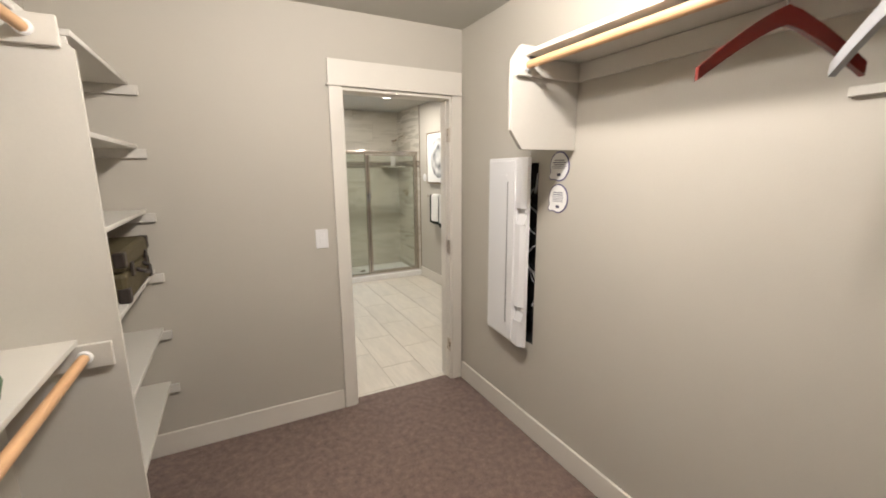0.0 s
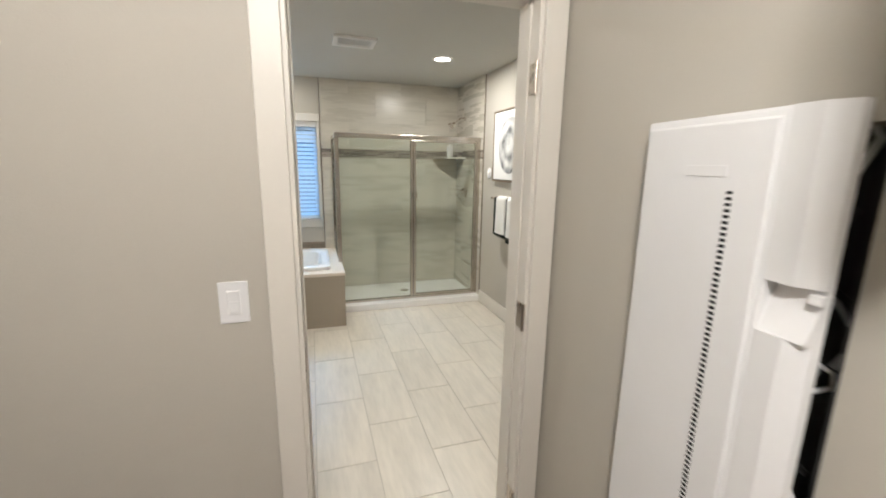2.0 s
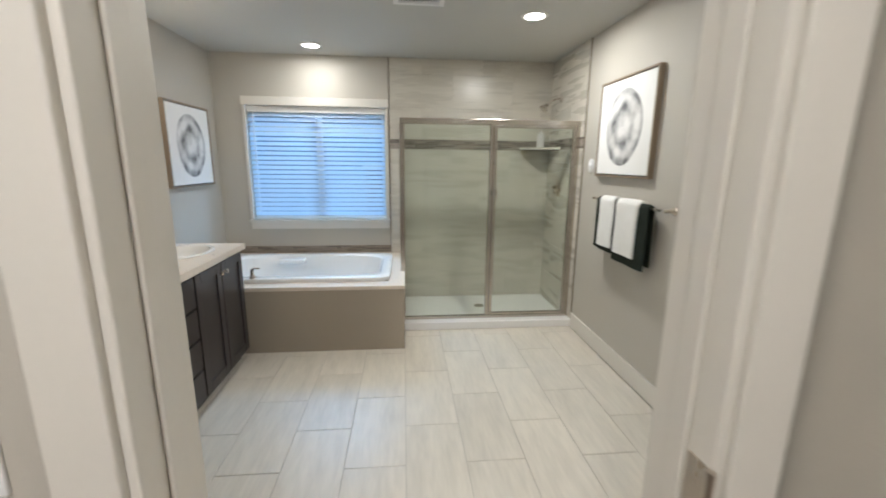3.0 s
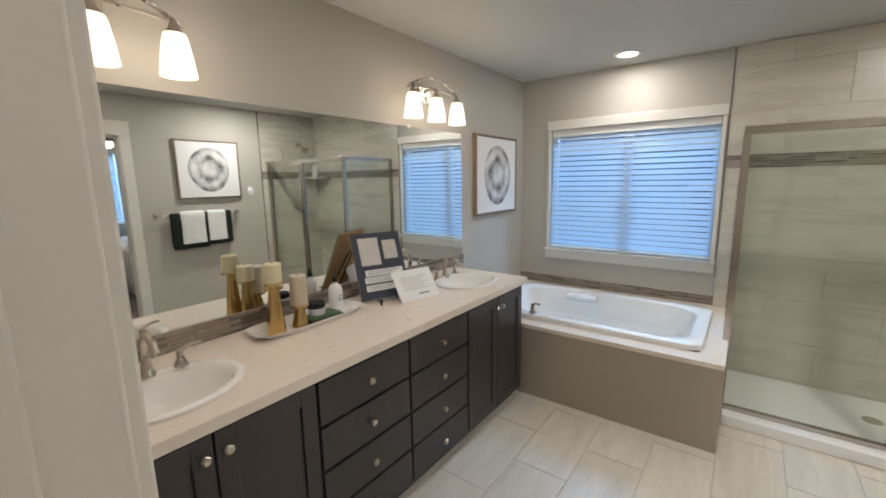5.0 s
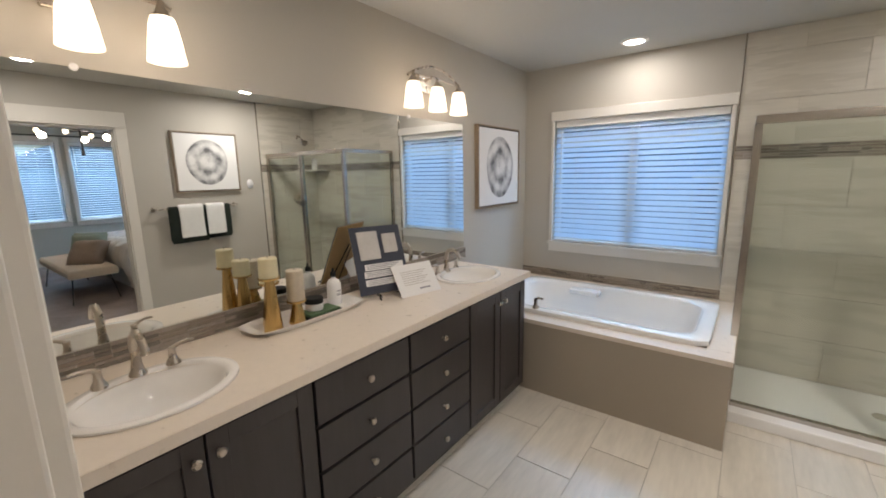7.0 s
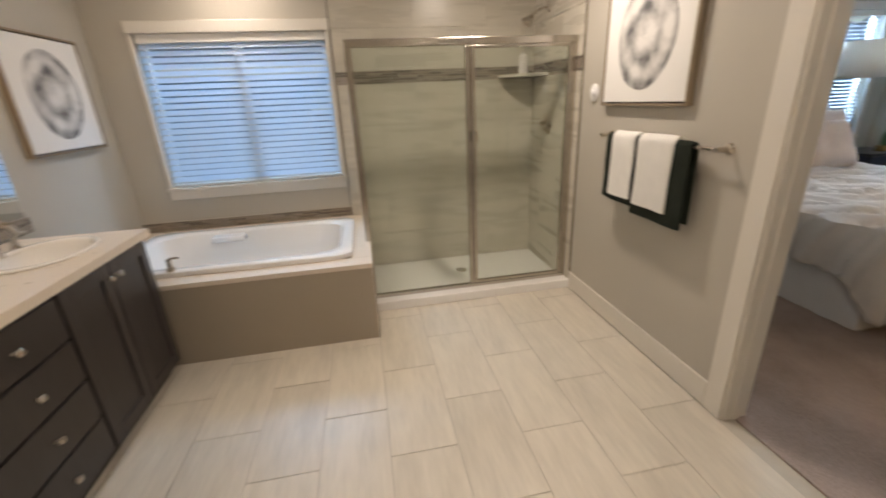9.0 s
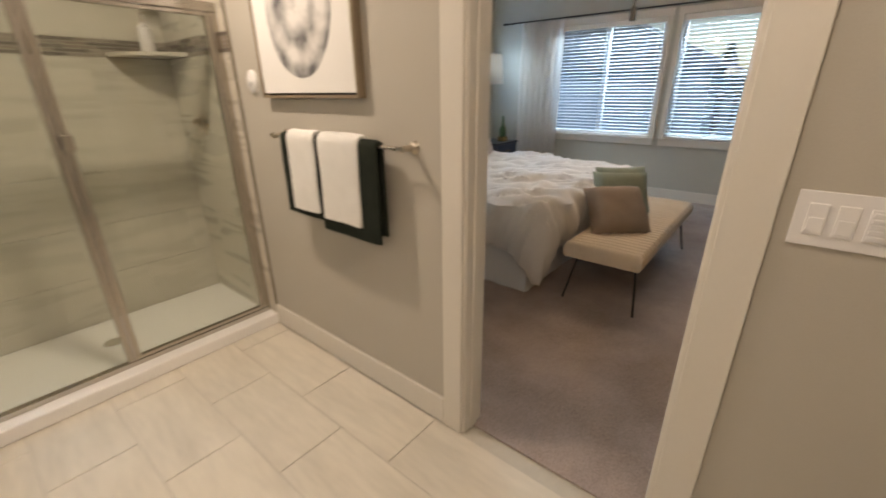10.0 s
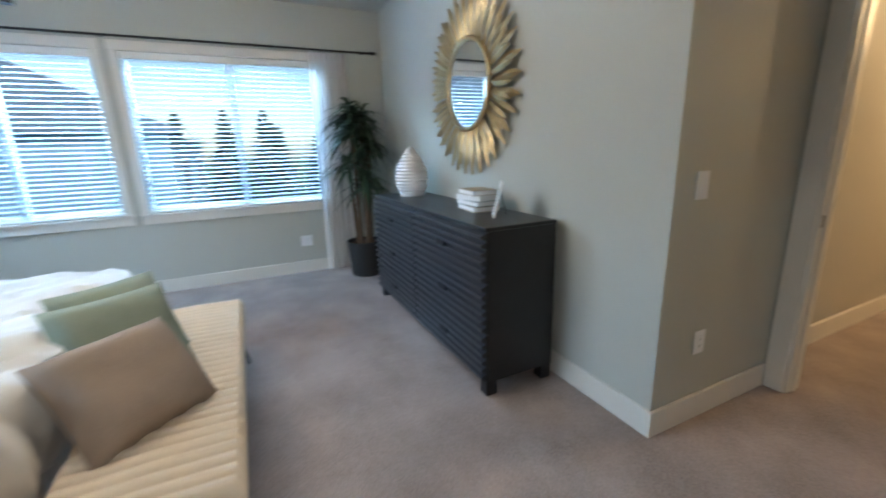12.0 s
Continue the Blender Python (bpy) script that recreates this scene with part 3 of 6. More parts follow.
def hanger(at, rz, material, label):
    ob = thing("clothes_hanger", at, label, "hanger", rz=rz)
    n = 12
    poly = []
    for k in range(n + 1):
        a = -1 + 2 * k / n
        poly.append((0.178 * a, -0.055 - 0.125 * abs(a) ** 1.25))
    low = [(p, q - 0.03 - 0.012 * (1 - abs(p) / 0.178)) for p, q in reversed(poly)]
    bm = prism(bmesh.new(), poly + low, (-0.008, 0, 0), (0, 1, 0), (0, 0, 1), (0.016, 0, 0))
    part("shoulder_bar", bm, material, ob)
    part("hook", tube(bmesh.new(), [(0, 0, -0.07), (0, 0, -0.03), (0, 0.016, -0.012), (0, 0.026, 0.008), (0, 0.018, 0.027), (0, 0, 0.032), (0, -0.018, 0.022)], 0.0022, 8), CHROME, ob, "chrome wire hook", smooth=True)
    return ob


hanger((1.81, 1.19, 1.97), 57, REDWOOD, "glossy red wooden clothes hanger on a pine rod")
hanger((1.80, 0.98, 1.97), -35, GREYP, "grey plastic clothes hanger on a pine rod")

# suitcase on the fourth shelf
case = thing("suitcase", (0.16, 2.80, 1.06), "small olive canvas suitcase with dark leather corners", "suitcase")
part("body", B(-0.16, 0.12, -0.25, 0.25, 0.002, 0.118, bev=0.018), OLIVE, case)
part("lid", B(-0.16, 0.12, -0.25, 0.25, 0.121, 0.20, bev=0.018), OLIVE, case)
for y in (-0.15, 0.15):
    part("latch", B(0.118, 0.128, y - 0.02, y + 0.02, 0.09, 0.145, bev=0.003), LEATHER, case)
part("carry_handle", tube(bmesh.new(), [(0.12, -0.07, 0.10), (0.145, -0.06, 0.085), (0.15, 0, 0.07), (0.145, 0.06, 0.085), (0.12, 0.07, 0.10)], 0.009, 8), LEATHER, case, "dark leather handle", smooth=True)
for y in (-0.25, 0.25):
    for z in (0.03, 0.17):
        part("corner", B(0.085, 0.124, min(y, y - 0.035 * (1 if y > 0 else -1)) - 0.003, max(y, y - 0.035 * (1 if y > 0 else -1)) + 0.003, z - 0.03, z + 0.03, bev=0.006), LEATHER, case)

pot = thing("ribbed_jar", (0.075, 1.86, 1.015), "small green ribbed ceramic jar on the lower closet shelf", "jar")
bm = lathe(bmesh.new(), [(0.045, 0.0), (0.075, 0.03), (0.085, 0.075), (0.075, 0.12), (0.05, 0.15), (0.04, 0.16)], seg=48)
for v in bm.verts:
    a = math.atan2(v.co.y, v.co.x)
    f = 1 + 0.05 * math.cos(a * 14)
    v.co.x *= f
    v.co.y *= f
part("jar", bm, GREENPOT, pot, smooth=True)
part("lid", lathe(bmesh.new(), [(0.042, 0.159), (0.042, 0.17), (0.02, 0.18), (0.008, 0.195)], seg=24), GREENPOT, pot, smooth=True)

# wall box for cables with its lid ajar
recess = thing("cable_cabinet", (2.11, 2.54, 0.575), "recessed wall cabinet full of cables with its white cover ajar", "wall cabinet")
# near-black lining paints the recess's inner shade
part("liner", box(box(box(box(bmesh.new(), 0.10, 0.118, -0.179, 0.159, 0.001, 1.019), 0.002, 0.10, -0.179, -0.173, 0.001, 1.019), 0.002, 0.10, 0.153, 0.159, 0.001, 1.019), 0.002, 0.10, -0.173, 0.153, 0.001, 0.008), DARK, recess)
cover = part("cover", bmesh.new(), PLASTIC, recess, "white plastic cover with a slotted groove")
w, hgt = 0.385, 1.055
bm = bmesh.new()
ye = -w + 0.075
box(bm, -0.04, 0, ye, 0, -0.02, hgt - 0.02, bev=0.006)
box(bm, -0.047, -0.038, ye + 0.01, -0.012, -0.005, hgt - 0.035, bev=0.004)
edges = [-0.02, 0.13, 0.215, 0.68, 0.765, hgt - 0.02]
for z0, z1 in ((edges[0], edges[1]), (edges[2], edges[3]), (edges[4], edges[5])):
    prism(bm, [(-0.04, -w + 0.03), (-0.04, ye), (0.0, ye), (0.0, -w), (-0.018, -w)], (0, 0, z0), (1, 0, 0), (0, 1, 0), (0, 0, z1 - z0))
for z0, z1 in ((edges[1], edges[2]), (edges[3], edges[4])):
    prism(bm, [(-0.036, z0), (0.0, z0), (0.0, z1), (-0.006, z1)], (0, -w, 0), (1, 0, 0), (0, 0, 1), (0, w + ye, 0))
cover.data = mesh_of("cover", bm, PLASTIC)
cover.matrix_basis = pose(-0.006, 0.212, 0.012, 0, 0, -5.5)
gy = -0.232
slot = mesh_of("vent_slot", B(-0.0485, -0.0465, -0.006, 0.006, -0.0028, 0.0028), DARK)
for k in range(78):
    q = new("vent_slot", slot)
    q.parent = cover
    q.matrix_basis = pose(0, gy, 0.09 + k * 0.0105, 0, 0, 0)
part("groove", B(-0.0477, -0.046, gy - 0.012, gy + 0.012, 0.075, 0.92, bev=0.0005), PLASTIC, cover)
part("badge", B(-0.0485, -0.046, -0.22, -0.13, 0.925, 0.945, bev=0.0006), PLASTIC, cover)
for z in (0.215, 0.765):
    part("latch_tab", B(-0.03, -0.016, -w - 0.006, -w + 0.012, z - 0.022, z - 0.006, bev=0.002), PLASTIC, cover)
random.seed(4)
for k in range(8):
    z0 = 0.08 + 0.11 * k
    pts = [(0.06 + 0.02 * math.sin(i * 1.7 + k), -0.12 + 0.05 * math.sin(i * 1.1 + 2 * k) + 0.01 * i, z0 + 0.05 * i * (1 if k % 2 else 0.6)) for i in range(6)]
    part("cable", tube(bmesh.new(), pts, 0.004 + 0.002 * (k % 2), 8), (BLACK, PLASTIC, GREYP)[k % 3], recess, smooth=True)


def bubble(z, text):
    ob = thing("wall_sticker", (2.11, 2.205, z), "round white speech-bubble sticker with a violet rim", "sticker")
    for nm, r, m, d in (("rim", 0.0725, BORDER, 0.003), ("face", 0.066, PAPER, 0.0045)):
        pts = []
        for k in range(40):
            a = 2 * math.pi * k / 40
            p, q = r * 0.92 * math.cos(a), r * math.sin(a)
            if 3.75 < a < 4.1:
                p, q = p - 0.018, q - 0.010
            pts.append((p, q))
        part(nm, prism(bmesh.new(), pts, (-0.0005, 0, 0), (0, -1, 0), (0, 0, 1), (-d, 0, 0)), m, ob)
    y = 0.032
    for wd, th, m in text:
        part("text_line", B(-0.0056, -0.0046, -wd, wd, y - th, y), m, ob)
        y -= th + 0.005
    part("logo", B(-0.0056, -0.0046, -0.012, 0.012, -0.047, -0.034), INKB, ob)
    return ob


bubble(1.572, [(0.034, 0.0055, INK), (0.044, 0.006, INK), (0.034, 0.0055, INK), (0.05, 0.0025, INK), (0.042, 0.0025, INK)])
bubble(1.415, [(0.032, 0.0055, INK), (0.034, 0.0055, INK), (0.038, 0.003, INK), (0.038, 0.003, INK), (0.036, 0.003, INK), (0.036, 0.003, INK)])


def plate(name, at, rz, gangs, label, outlet=False, timer=None):
    """A wall plate facing local -y."""
    ob = thing(name, at, label, "outlet" if outlet else "light switch", rz=rz)
    w = 0.037 + 0.023 * (gangs - 1)
    part("wall_plate", B(-w, w, -0.006, 0, -0.058, 0.058, bev=0.002), PLASTIC, ob)
    for k in range(gangs):
        c = -0.046 * (gangs - 1) / 2 + 0.046 * k
        part("socket" if outlet else "rocker", B(c - 0.016, c + 0.016, -0.0095, -0.005, -0.033, 0.033, bev=0.0015), PLASTIC, ob)
        if k == timer:
            for i in range(5):
                part("timer_button", B(c - 0.012, c + 0.012, -0.0125, -0.009, -0.026 + 0.0115 * i, -0.019 + 0.0115 * i, bev=0.001), PLASTIC, ob)
        elif outlet:
            for z in (-0.017, 0.017):
                for d in (-0.006, 0.006):
                    part("slot", B(c + d - 0.001, c + d + 0.001, -0.0102, -0.009, z - 0.004, z + 0.004), DARK, ob)
        else:
            part("rocker_edge", B(c - 0.012, c + 0.012, -0.0112, -0.009, -0.026, 0.004, bev=0.0008), PLASTIC, ob)
    return ob


plate("light_switch", (1.129, 3.17, 1.153), 0, 1, "white rocker light switch beside the closet door")
plate("light_switch", (3.13, 3.713, 1.149), 90, 3, "white triple switch plate beside the bedroom doorway", timer=2).rotation_euler.z = radians(-90)
plate("light_switch", (4.5, 2.545, 1.145), -90, 1, "white light switch near the hall door")
plate("wall_outlet", (4.5, 2.425, 0.41), -90, 1, "white wall outlet above the baseboard", True)
plate("wall_outlet", (8.1, 3.70, 0.36), -90, 2, "white double wall outlet under the window", True)

# ---- bathroom: vanity ----
XF = 0.415


def knob(parent, at):
    bm = lathe(bmesh.new(), [(0.006, 0), (0.005, 0.012), (0.013, 0.016), (0.015, 0.022), (0.010, 0.028), (0.003, 0.029)], seg=20)
    bmesh.ops.transform(bm, matrix=Matrix.Translation(at) @ Matrix.Rotation(radians(90), 4, "Y"), verts=bm.verts)
    return part("knob", bm, NICKEL, parent, "brushed nickel knob", smooth=True)


def shaker(parent, y0, y1, z0, z1, knob_at):
    d = part("door", B(XF + 0.001, XF + 0.012, y0, y1, z0, z1), ESPRESSO, parent)
    r = 0.06
    for a, b, c, e in ((y0, y0 + r, z0, z1), (y1 - r, y1, z0, z1), (y0 + r, y1 - r, z0, z0 + r), (y0 + r, y1 - r, z1 - r, z1)):
        part("door_frame", B(XF + 0.010, XF + 0.022, a, b, c, e, bev=0.002), ESPRESSO, d)
    knob(d, (XF + 0.022, *knob_at))


def cabinet(y0, y1, doors=None, label=""):
    ob = thing("vanity_cabinet", (0, 0, 0), label, "cabinet", "vanity cabinets")
    bm = box(B(-0.199, XF, y0 + 0.001, y1 - 0.001, 0.085, 0.70 if doors else 0.834), XF - 0.015, XF, y0 + 0.001, y1 - 0.001, 0.70, 0.834)
    part("carcass", bm, DARK, ob)
    part("toe_kick", B(-0.199, XF - 0.05, y0 + 0.001, y1 - 0.001, 0.0, 0.084), ESPRESSO, ob)
    g = 0.007
    if doors:
        mid = (y0 + y1) / 2
        shaker(ob, y0 + g, mid - g / 2, 0.09, 0.828, (mid - 0.033, 0.765))
        shaker(ob, mid + g / 2, y1 - g, 0.09, 0.828, (mid + 0.033, 0.765))
    else:
        for k in range(4):
            z0 = 0.09 + k * 0.1855
            d = part("drawer", B(XF + 0.001, XF + 0.020, y0 + g, y1 - g, z0 + 0.005, z0 + 0.177, bev=0.003), ESPRESSO, ob)
            knob(d, (XF + 0.020, (y0 + y1) / 2, z0 + 0.09))
    return ob


cabinet(3.325, 4.045, True, "espresso shaker vanity cabinet with two doors")
cabinet(4.045, 4.55, None, "espresso vanity cabinet with four drawers")
cabinet(4.55, 5.04, None, "espresso vanity cabinet with four drawers")
cabinet(5.04, 5.715, True, "espresso shaker vanity cabinet with two doors beside the tub")

CT = 0.875
ct = thing("vanity_countertop", (0, 0, 0), "long cream quartz countertop with two sinks", "countertop")
SINKS = [3.67, 5.46]
SX = 0.15
# slab with two oval holes
NE = 40
def oval(cy, rx, ry, n=NE):
    return [(SX + rx * math.cos(2 * math.pi * k / n), cy + ry * math.sin(2 * math.pi * k / n)) for k in range(n)]


def strip_with_hole(bm, y0, y1, cy, z, flip):
    """A rectangle with an oval hole, as a ring of quads."""
    n = NE
    inner = oval(cy, 0.155, 0.205)
    ring_in = [bm.verts.new((x, y, z)) for x, y in inner]
    ring_out = []
    for x, y in inner:
        dx, dy = x - SX, y - cy
        s = min(((0.44 - SX) if dx > 0 else (SX + 0.199)) / max(abs(dx), 1e-6), ((y1 - cy) if dy > 0 else (cy - y0)) / max(abs(dy), 1e-6))
        ring_out.append(bm.verts.new((SX + dx * s, cy + dy * s, z)))
    for k in range(n):
        f = (ring_in[k], ring_in[(k + 1) % n], ring_out[(k + 1) % n], ring_out[k])
        bm.faces.new(f if flip else f[::-1])
    return ring_out


for cy, y0, y1 in ((SINKS[0], 3.304, 4.1), (SINKS[1], 5.03, 5.785)):
    n = NE
    bm2 = bmesh.new()
    ro = strip_with_hole(bm2, y0, y1, cy, CT, True)
    # corner triangles between rays that meet different edges
    for cxn, cyn in ((0.44, y0), (0.44, y1), (-0.199, y0), (-0.199, y1)):
        best = None
        for k in range(n):
            a, b = ro[k].co, ro[(k + 1) % n].co
            on_x = [v for v in (a, b) if abs(v.x - cxn) < 1e-4]
            on_y = [v for v in (a, b) if abs(v.y - cyn) < 1e-4]
            if len(on_x) >= 1 and len(on_y) >= 1 and not (len(on_x) == 2 or len(on_y) == 2):
                best = k
        if best is not None:
            bm2.faces.new((ro[best], ro[(best + 1) % n], bm2.verts.new((cxn, cyn, CT))))
    part("slab_top", bm2, COUNTER, ct)
    part("slab_edge", B(0.425, 0.4405, y0, y1, CT - 0.04, CT - 0.0005), COUNTER, ct)
part("slab", B(-0.199, 0.44, 4.1, 5.03, CT - 0.04, CT), COUNTER, ct)
part("slab_end", B(-0.199, 0.424, 5.77, 5.7855, CT - 0.04, CT - 0.0005), COUNTER, ct)


def sink(cy):
    ob = thing("vanity_sink", (SX, cy, CT), "oval white drop-in ceramic sink", "sink", "vanity sinks")
    bm = bmesh.new()
    prof = [(0.93, 0.0005), (1.0, 0.002), (1.0, 0.009), (0.96, 0.014), (0.88, 0.012), (0.83, 0.0), (0.78, -0.03), (0.68, -0.085), (0.5, -0.12), (0.2, -0.135), (0.06, -0.137)]
    rings = []
    for r, z in prof:
        rings.append([bm.verts.new((0.195 * r * math.cos(2 * math.pi * k / 56), 0.245 * r * math.sin(2 * math.pi * k / 56), z)) for k in range(56)])
    for p, q in zip(rings, rings[1:]):
        for k in range(56):
            bm.faces.new((p[k], p[(k + 1) % 56], q[(k + 1) % 56], q[k]))
    bm.faces.new(rings[-1])
    part("basin", bm, CERAMIC, ob, smooth=True)
    part("drain", lathe(bmesh.new(), [(0.02, -0.1365), (0.021, -0.133), (0.012, -0.132)], seg=20), CHROME, ob, smooth=True)
    return ob


def faucet(at):
    ob = thing("sink_faucet", at, "brushed nickel widespread faucet with two levers", "faucet", "sink faucets")
    part("spout_base", lathe(bmesh.new(), [(0.027, 0.0), (0.026, 0.008), (0.019, 0.02), (0.015, 0.05), (0.014, 0.08)], seg=24), NICKEL, ob, smooth=True)
    pts = [(0, 0, 0.07), (0.0, 0, 0.11), (0.012, 0, 0.142), (0.04, 0, 0.160), (0.075, 0, 0.152), (0.10, 0, 0.125), (0.112, 0, 0.098)]
    part("spout", tube(bmesh.new(), pts, [0.014, 0.014, 0.0135, 0.0135, 0.013, 0.012, 0.012], 14), NICKEL, ob, smooth=True)
    for s in (-1, 1):
        h = part("handle", lathe(bmesh.new(), [(0.024, 0.0), (0.023, 0.008), (0.013, 0.026), (0.011, 0.05), (0.013, 0.06), (0.006, 0.064)], at=(0.005, s * 0.105, 0), seg=24), NICKEL, ob, smooth=True)
        part("lever", tube(bmesh.new(), [(0.005, s * 0.105, 0.056), (0.01, s * 0.125, 0.068), (0.014, s * 0.15, 0.074), (0.016, s * 0.175, 0.072)], [0.008, 0.007, 0.006, 0.005], 10), NICKEL, h, smooth=True)
    return ob


for cy in SINKS:
    sink(cy)
    faucet((-0.005 if cy < 5 else -0.03, cy, CT + (0.012 if cy < 5 else 0.001)))

# mosaic splash behind the counter
spl = thing("mosaic_backsplash", (0, 0, 0), "low grey-brown glass mosaic backsplash behind the counter", "backsplash")
part("grout_bed", B(-0.199, -0.194, 3.30, 5.93, CT + 0.001, 0.963), GROUT, spl)
random.seed(8)


def strips(name, parent, along, a0, a1, z0, z1, f, depth, rows, seed):
    rnd = random.Random(seed)
    bms = [bmesh.new(), bmesh.new(), bmesh.new()]
    hh = (z1 - z0) / rows
    for r in range(rows):
        a = a0
        while a < a1 - 0.004:
            ln = min(rnd.choice((0.05, 0.1, 0.15, 0.15)), a1 - a)
            b = bms[rnd.randrange(3)]
            d = depth + (0.001 if depth > 0 else -0.001) * rnd.random()
            p0, p1 = (f, f + d) if d > 0 else (f + d, f)
            if along == "y":
                box(b, p0, p1, a + 0.001, a + ln - 0.001, z0 + r * hh + 0.001, z0 + (r + 1) * hh - 0.001)
            else:
                box(b, a + 0.001, a + ln - 0.001, p0, p1, z0 + r * hh + 0.001, z0 + (r + 1) * hh - 0.001)
            a += ln
    for b, m in zip(bms, (MOSAIC, MOSAIC2, MOSAIC3)):
        tagged(part(name, b, m, parent), kind="stuff")


MOSAIC2 = mat("mosaic_light", (0.33, 0.29, 0.25), 0.2, vary=0.2, scale=8, fine=40)
MOSAIC3 = mat("mosaic_warm", (0.25, 0.205, 0.165), 0.3, vary=0.2, scale=8, fine=40)
strips("mosaic_strip", spl, "y", 3.30, 5.93, CT + 0.002, 0.963, -0.194, 0.005, 6, 1)

# the large mirror, frameless, on small clips
mir = thing("vanity_mirror", (0, 0, 0), "wide frameless wall mirror above the vanity", "mirror")
part("glass", B(-0.199, -0.193, 3.32, 5.91, 0.966, 1.897), MIRROR, mir)
for y in (3.68, 5.3):
    part("clip", lathe(bmesh.new(), [(0.012, 0), (0.012, 0.006), (0.004, 0.008)], at=(0, 0, 0), seg=12), PLASTIC, mir).matrix_basis = pose(-0.193, y, 1.897, 0, 90, 0)


def sconce(cy):
    ob = thing("vanity_light", (-0.2, cy, 2.08), "three-bulb nickel vanity light with frosted glass shades", "wall lamp", "vanity lights")
    part("back_plate", B(0.001, 0.022, -0.06, 0.06, -0.02, 0.09, bev=0.005), NICKEL, ob)
    arc = [(0.11, -0.27 + 0.54 * k / 14, 0.035 + 0.085 * (1 - ((k - 7) / 7) ** 2)) for k in range(15)]
    part("arched_bar", tube(bmesh.new(), arc, 0.008, 10), NICKEL, ob, smooth=True)
    part("cross_bar", tube(bmesh.new(), [(0.11, -0.25, 0.045), (0.115, 0, 0.055), (0.11, 0.25, 0.045)], 0.006, 10), NICKEL, ob, smooth=True)
    part("arm", tube(bmesh.new(), [(0.02, 0, 0.05), (0.07, 0, 0.07), (0.11, 0, 0.055)], 0.009, 10), NICKEL, ob, smooth=True)
    for d in (-0.235, 0, 0.235):
        part("socket", lathe(bmesh.new(), [(0.008, 0.055), (0.014, 0.03), (0.030, 0.005), (0.034, -0.002)], at=(0.12, d, 0), seg=20), NICKEL, ob, smooth=True)
        s = part("shade", lathe(bmesh.new(), [(0.036, 0.0), (0.042, -0.02), (0.052, -0.08), (0.060, -0.145), (0.056, -0.145)], at=(0.12, d, 0), seg=28), SHADE, ob, "lit frosted glass shade", smooth=True)
        s.visible_shadow = False
    return ob


for sy in SCONCES:
    sconce(sy)

# things on the counter
tray = thing("long_tray", (-0.045, 4.36, CT), "long white ceramic tray on the counter", "tray")
bm = bmesh.new()
prof = [(0.80, 0.0), (0.84, 0.004), (0.97, 0.022), (1.0, 0.026), (0.96, 0.026), (0.82, 0.008), (0.0, 0.007)]
rings = []
for r, z in prof:
    ring = []
    for k in range(48):
        a = 2 * math.pi * k / 48
        c, s = math.cos(a), math.sin(a)
        sq = (abs(c) ** 5 + abs(s) ** 5) ** (-0.2)
        ring.append(bm.verts.new((0.105 * r * c * sq, (0.30 * r if r else 0) * s * sq, z)))
    rings.append(ring)
for p, q in zip(rings[:-1], rings[1:-1]):
    for k in range(48):
        bm.faces.new((p[k], p[(k + 1) % 48], q[(k + 1) % 48], q[k]))
bm.faces.new(rings[-2])
bm.faces.new(rings[0][::-1])
bmesh.ops.delete(bm, geom=rings[-1], context="VERTS")
part("dish", bm, CERAMIC, tray, smooth=True)


def candlestick(at, h, wax, wh, label):
    ob = thing("candlestick", at, label, "candlestick", "brass candlesticks")
    part("cone_base", lathe(bmesh.new(), [(0.040, 0.0), (0.040, 0.004), (0.020, h - 0.02), (0.019, h - 0.012)], seg=32), BRASS, ob, smooth=True)
    part("cup", lathe(bmesh.new(), [(0.018, h - 0.014), (0.043, h - 0.008), (0.044, h), (0.040, h)], seg=32), BRASS, ob, smooth=True)
    c = part("candle", lathe(bmesh.new(), [(0.0375, h + 0.0005), (0.038, h + 0.004), (0.038, h + wh - 0.004), (0.034, h + wh), (0.01, h + wh - 0.003)], seg=32), wax, ob, "pillar candle", smooth=True)
    part("wick", cyl(bmesh.new(), (0, 0, h + wh - 0.004), (0.001, 0, h + wh + 0.008), 0.0012, seg=6), DARK, c)
    return ob


TZ = CT + 0.008
candlestick((-0.005, 4.165, TZ), 0.235, WAX, 0.085, "tall brass cone candlestick with a cream candle")
candlestick((-0.075, 4.20, TZ), 0.195, WAX, 0.075, "brass cone candlestick with a cream candle")
candlestick((-0.005, 4.285, TZ), 0.105, WAX2, 0.14, "short brass cone candlestick with a thick grey candle")

jar = thing("cream_jar", (-0.04, 4.40, TZ), "small white cosmetic jar with a black lid", "jar")
part("body", lathe(bmesh.new(), [(0.04, 0.022), (0.042, 0.026), (0.042, 0.052), (0.038, 0.055)], seg=28), PLASTIC, jar, smooth=True)
part("lid", lathe(bmesh.new(), [(0.043, 0.055), (0.043, 0.078), (0.040, 0.081)], seg=28), DARK, jar, "black lid", smooth=True)
dish = thing("folded_cloth", (-0.02, 4.42, TZ), "dark green folded wash cloth on the tray", "cloth")
part("fold", B(-0.06, 0.055, -0.10, 0.09, 0.0, 0.011, bev=0.004), TOWEL_D, dish)
part("top_fold", B(-0.052, 0.05, -0.09, 0.08, 0.011, 0.021, bev=0.004), GREENPOT, dish)
bot = thing("lotion_bottle", (-0.085, 4.555, TZ), "clear-white lotion bottle with a black cap", "bottle")
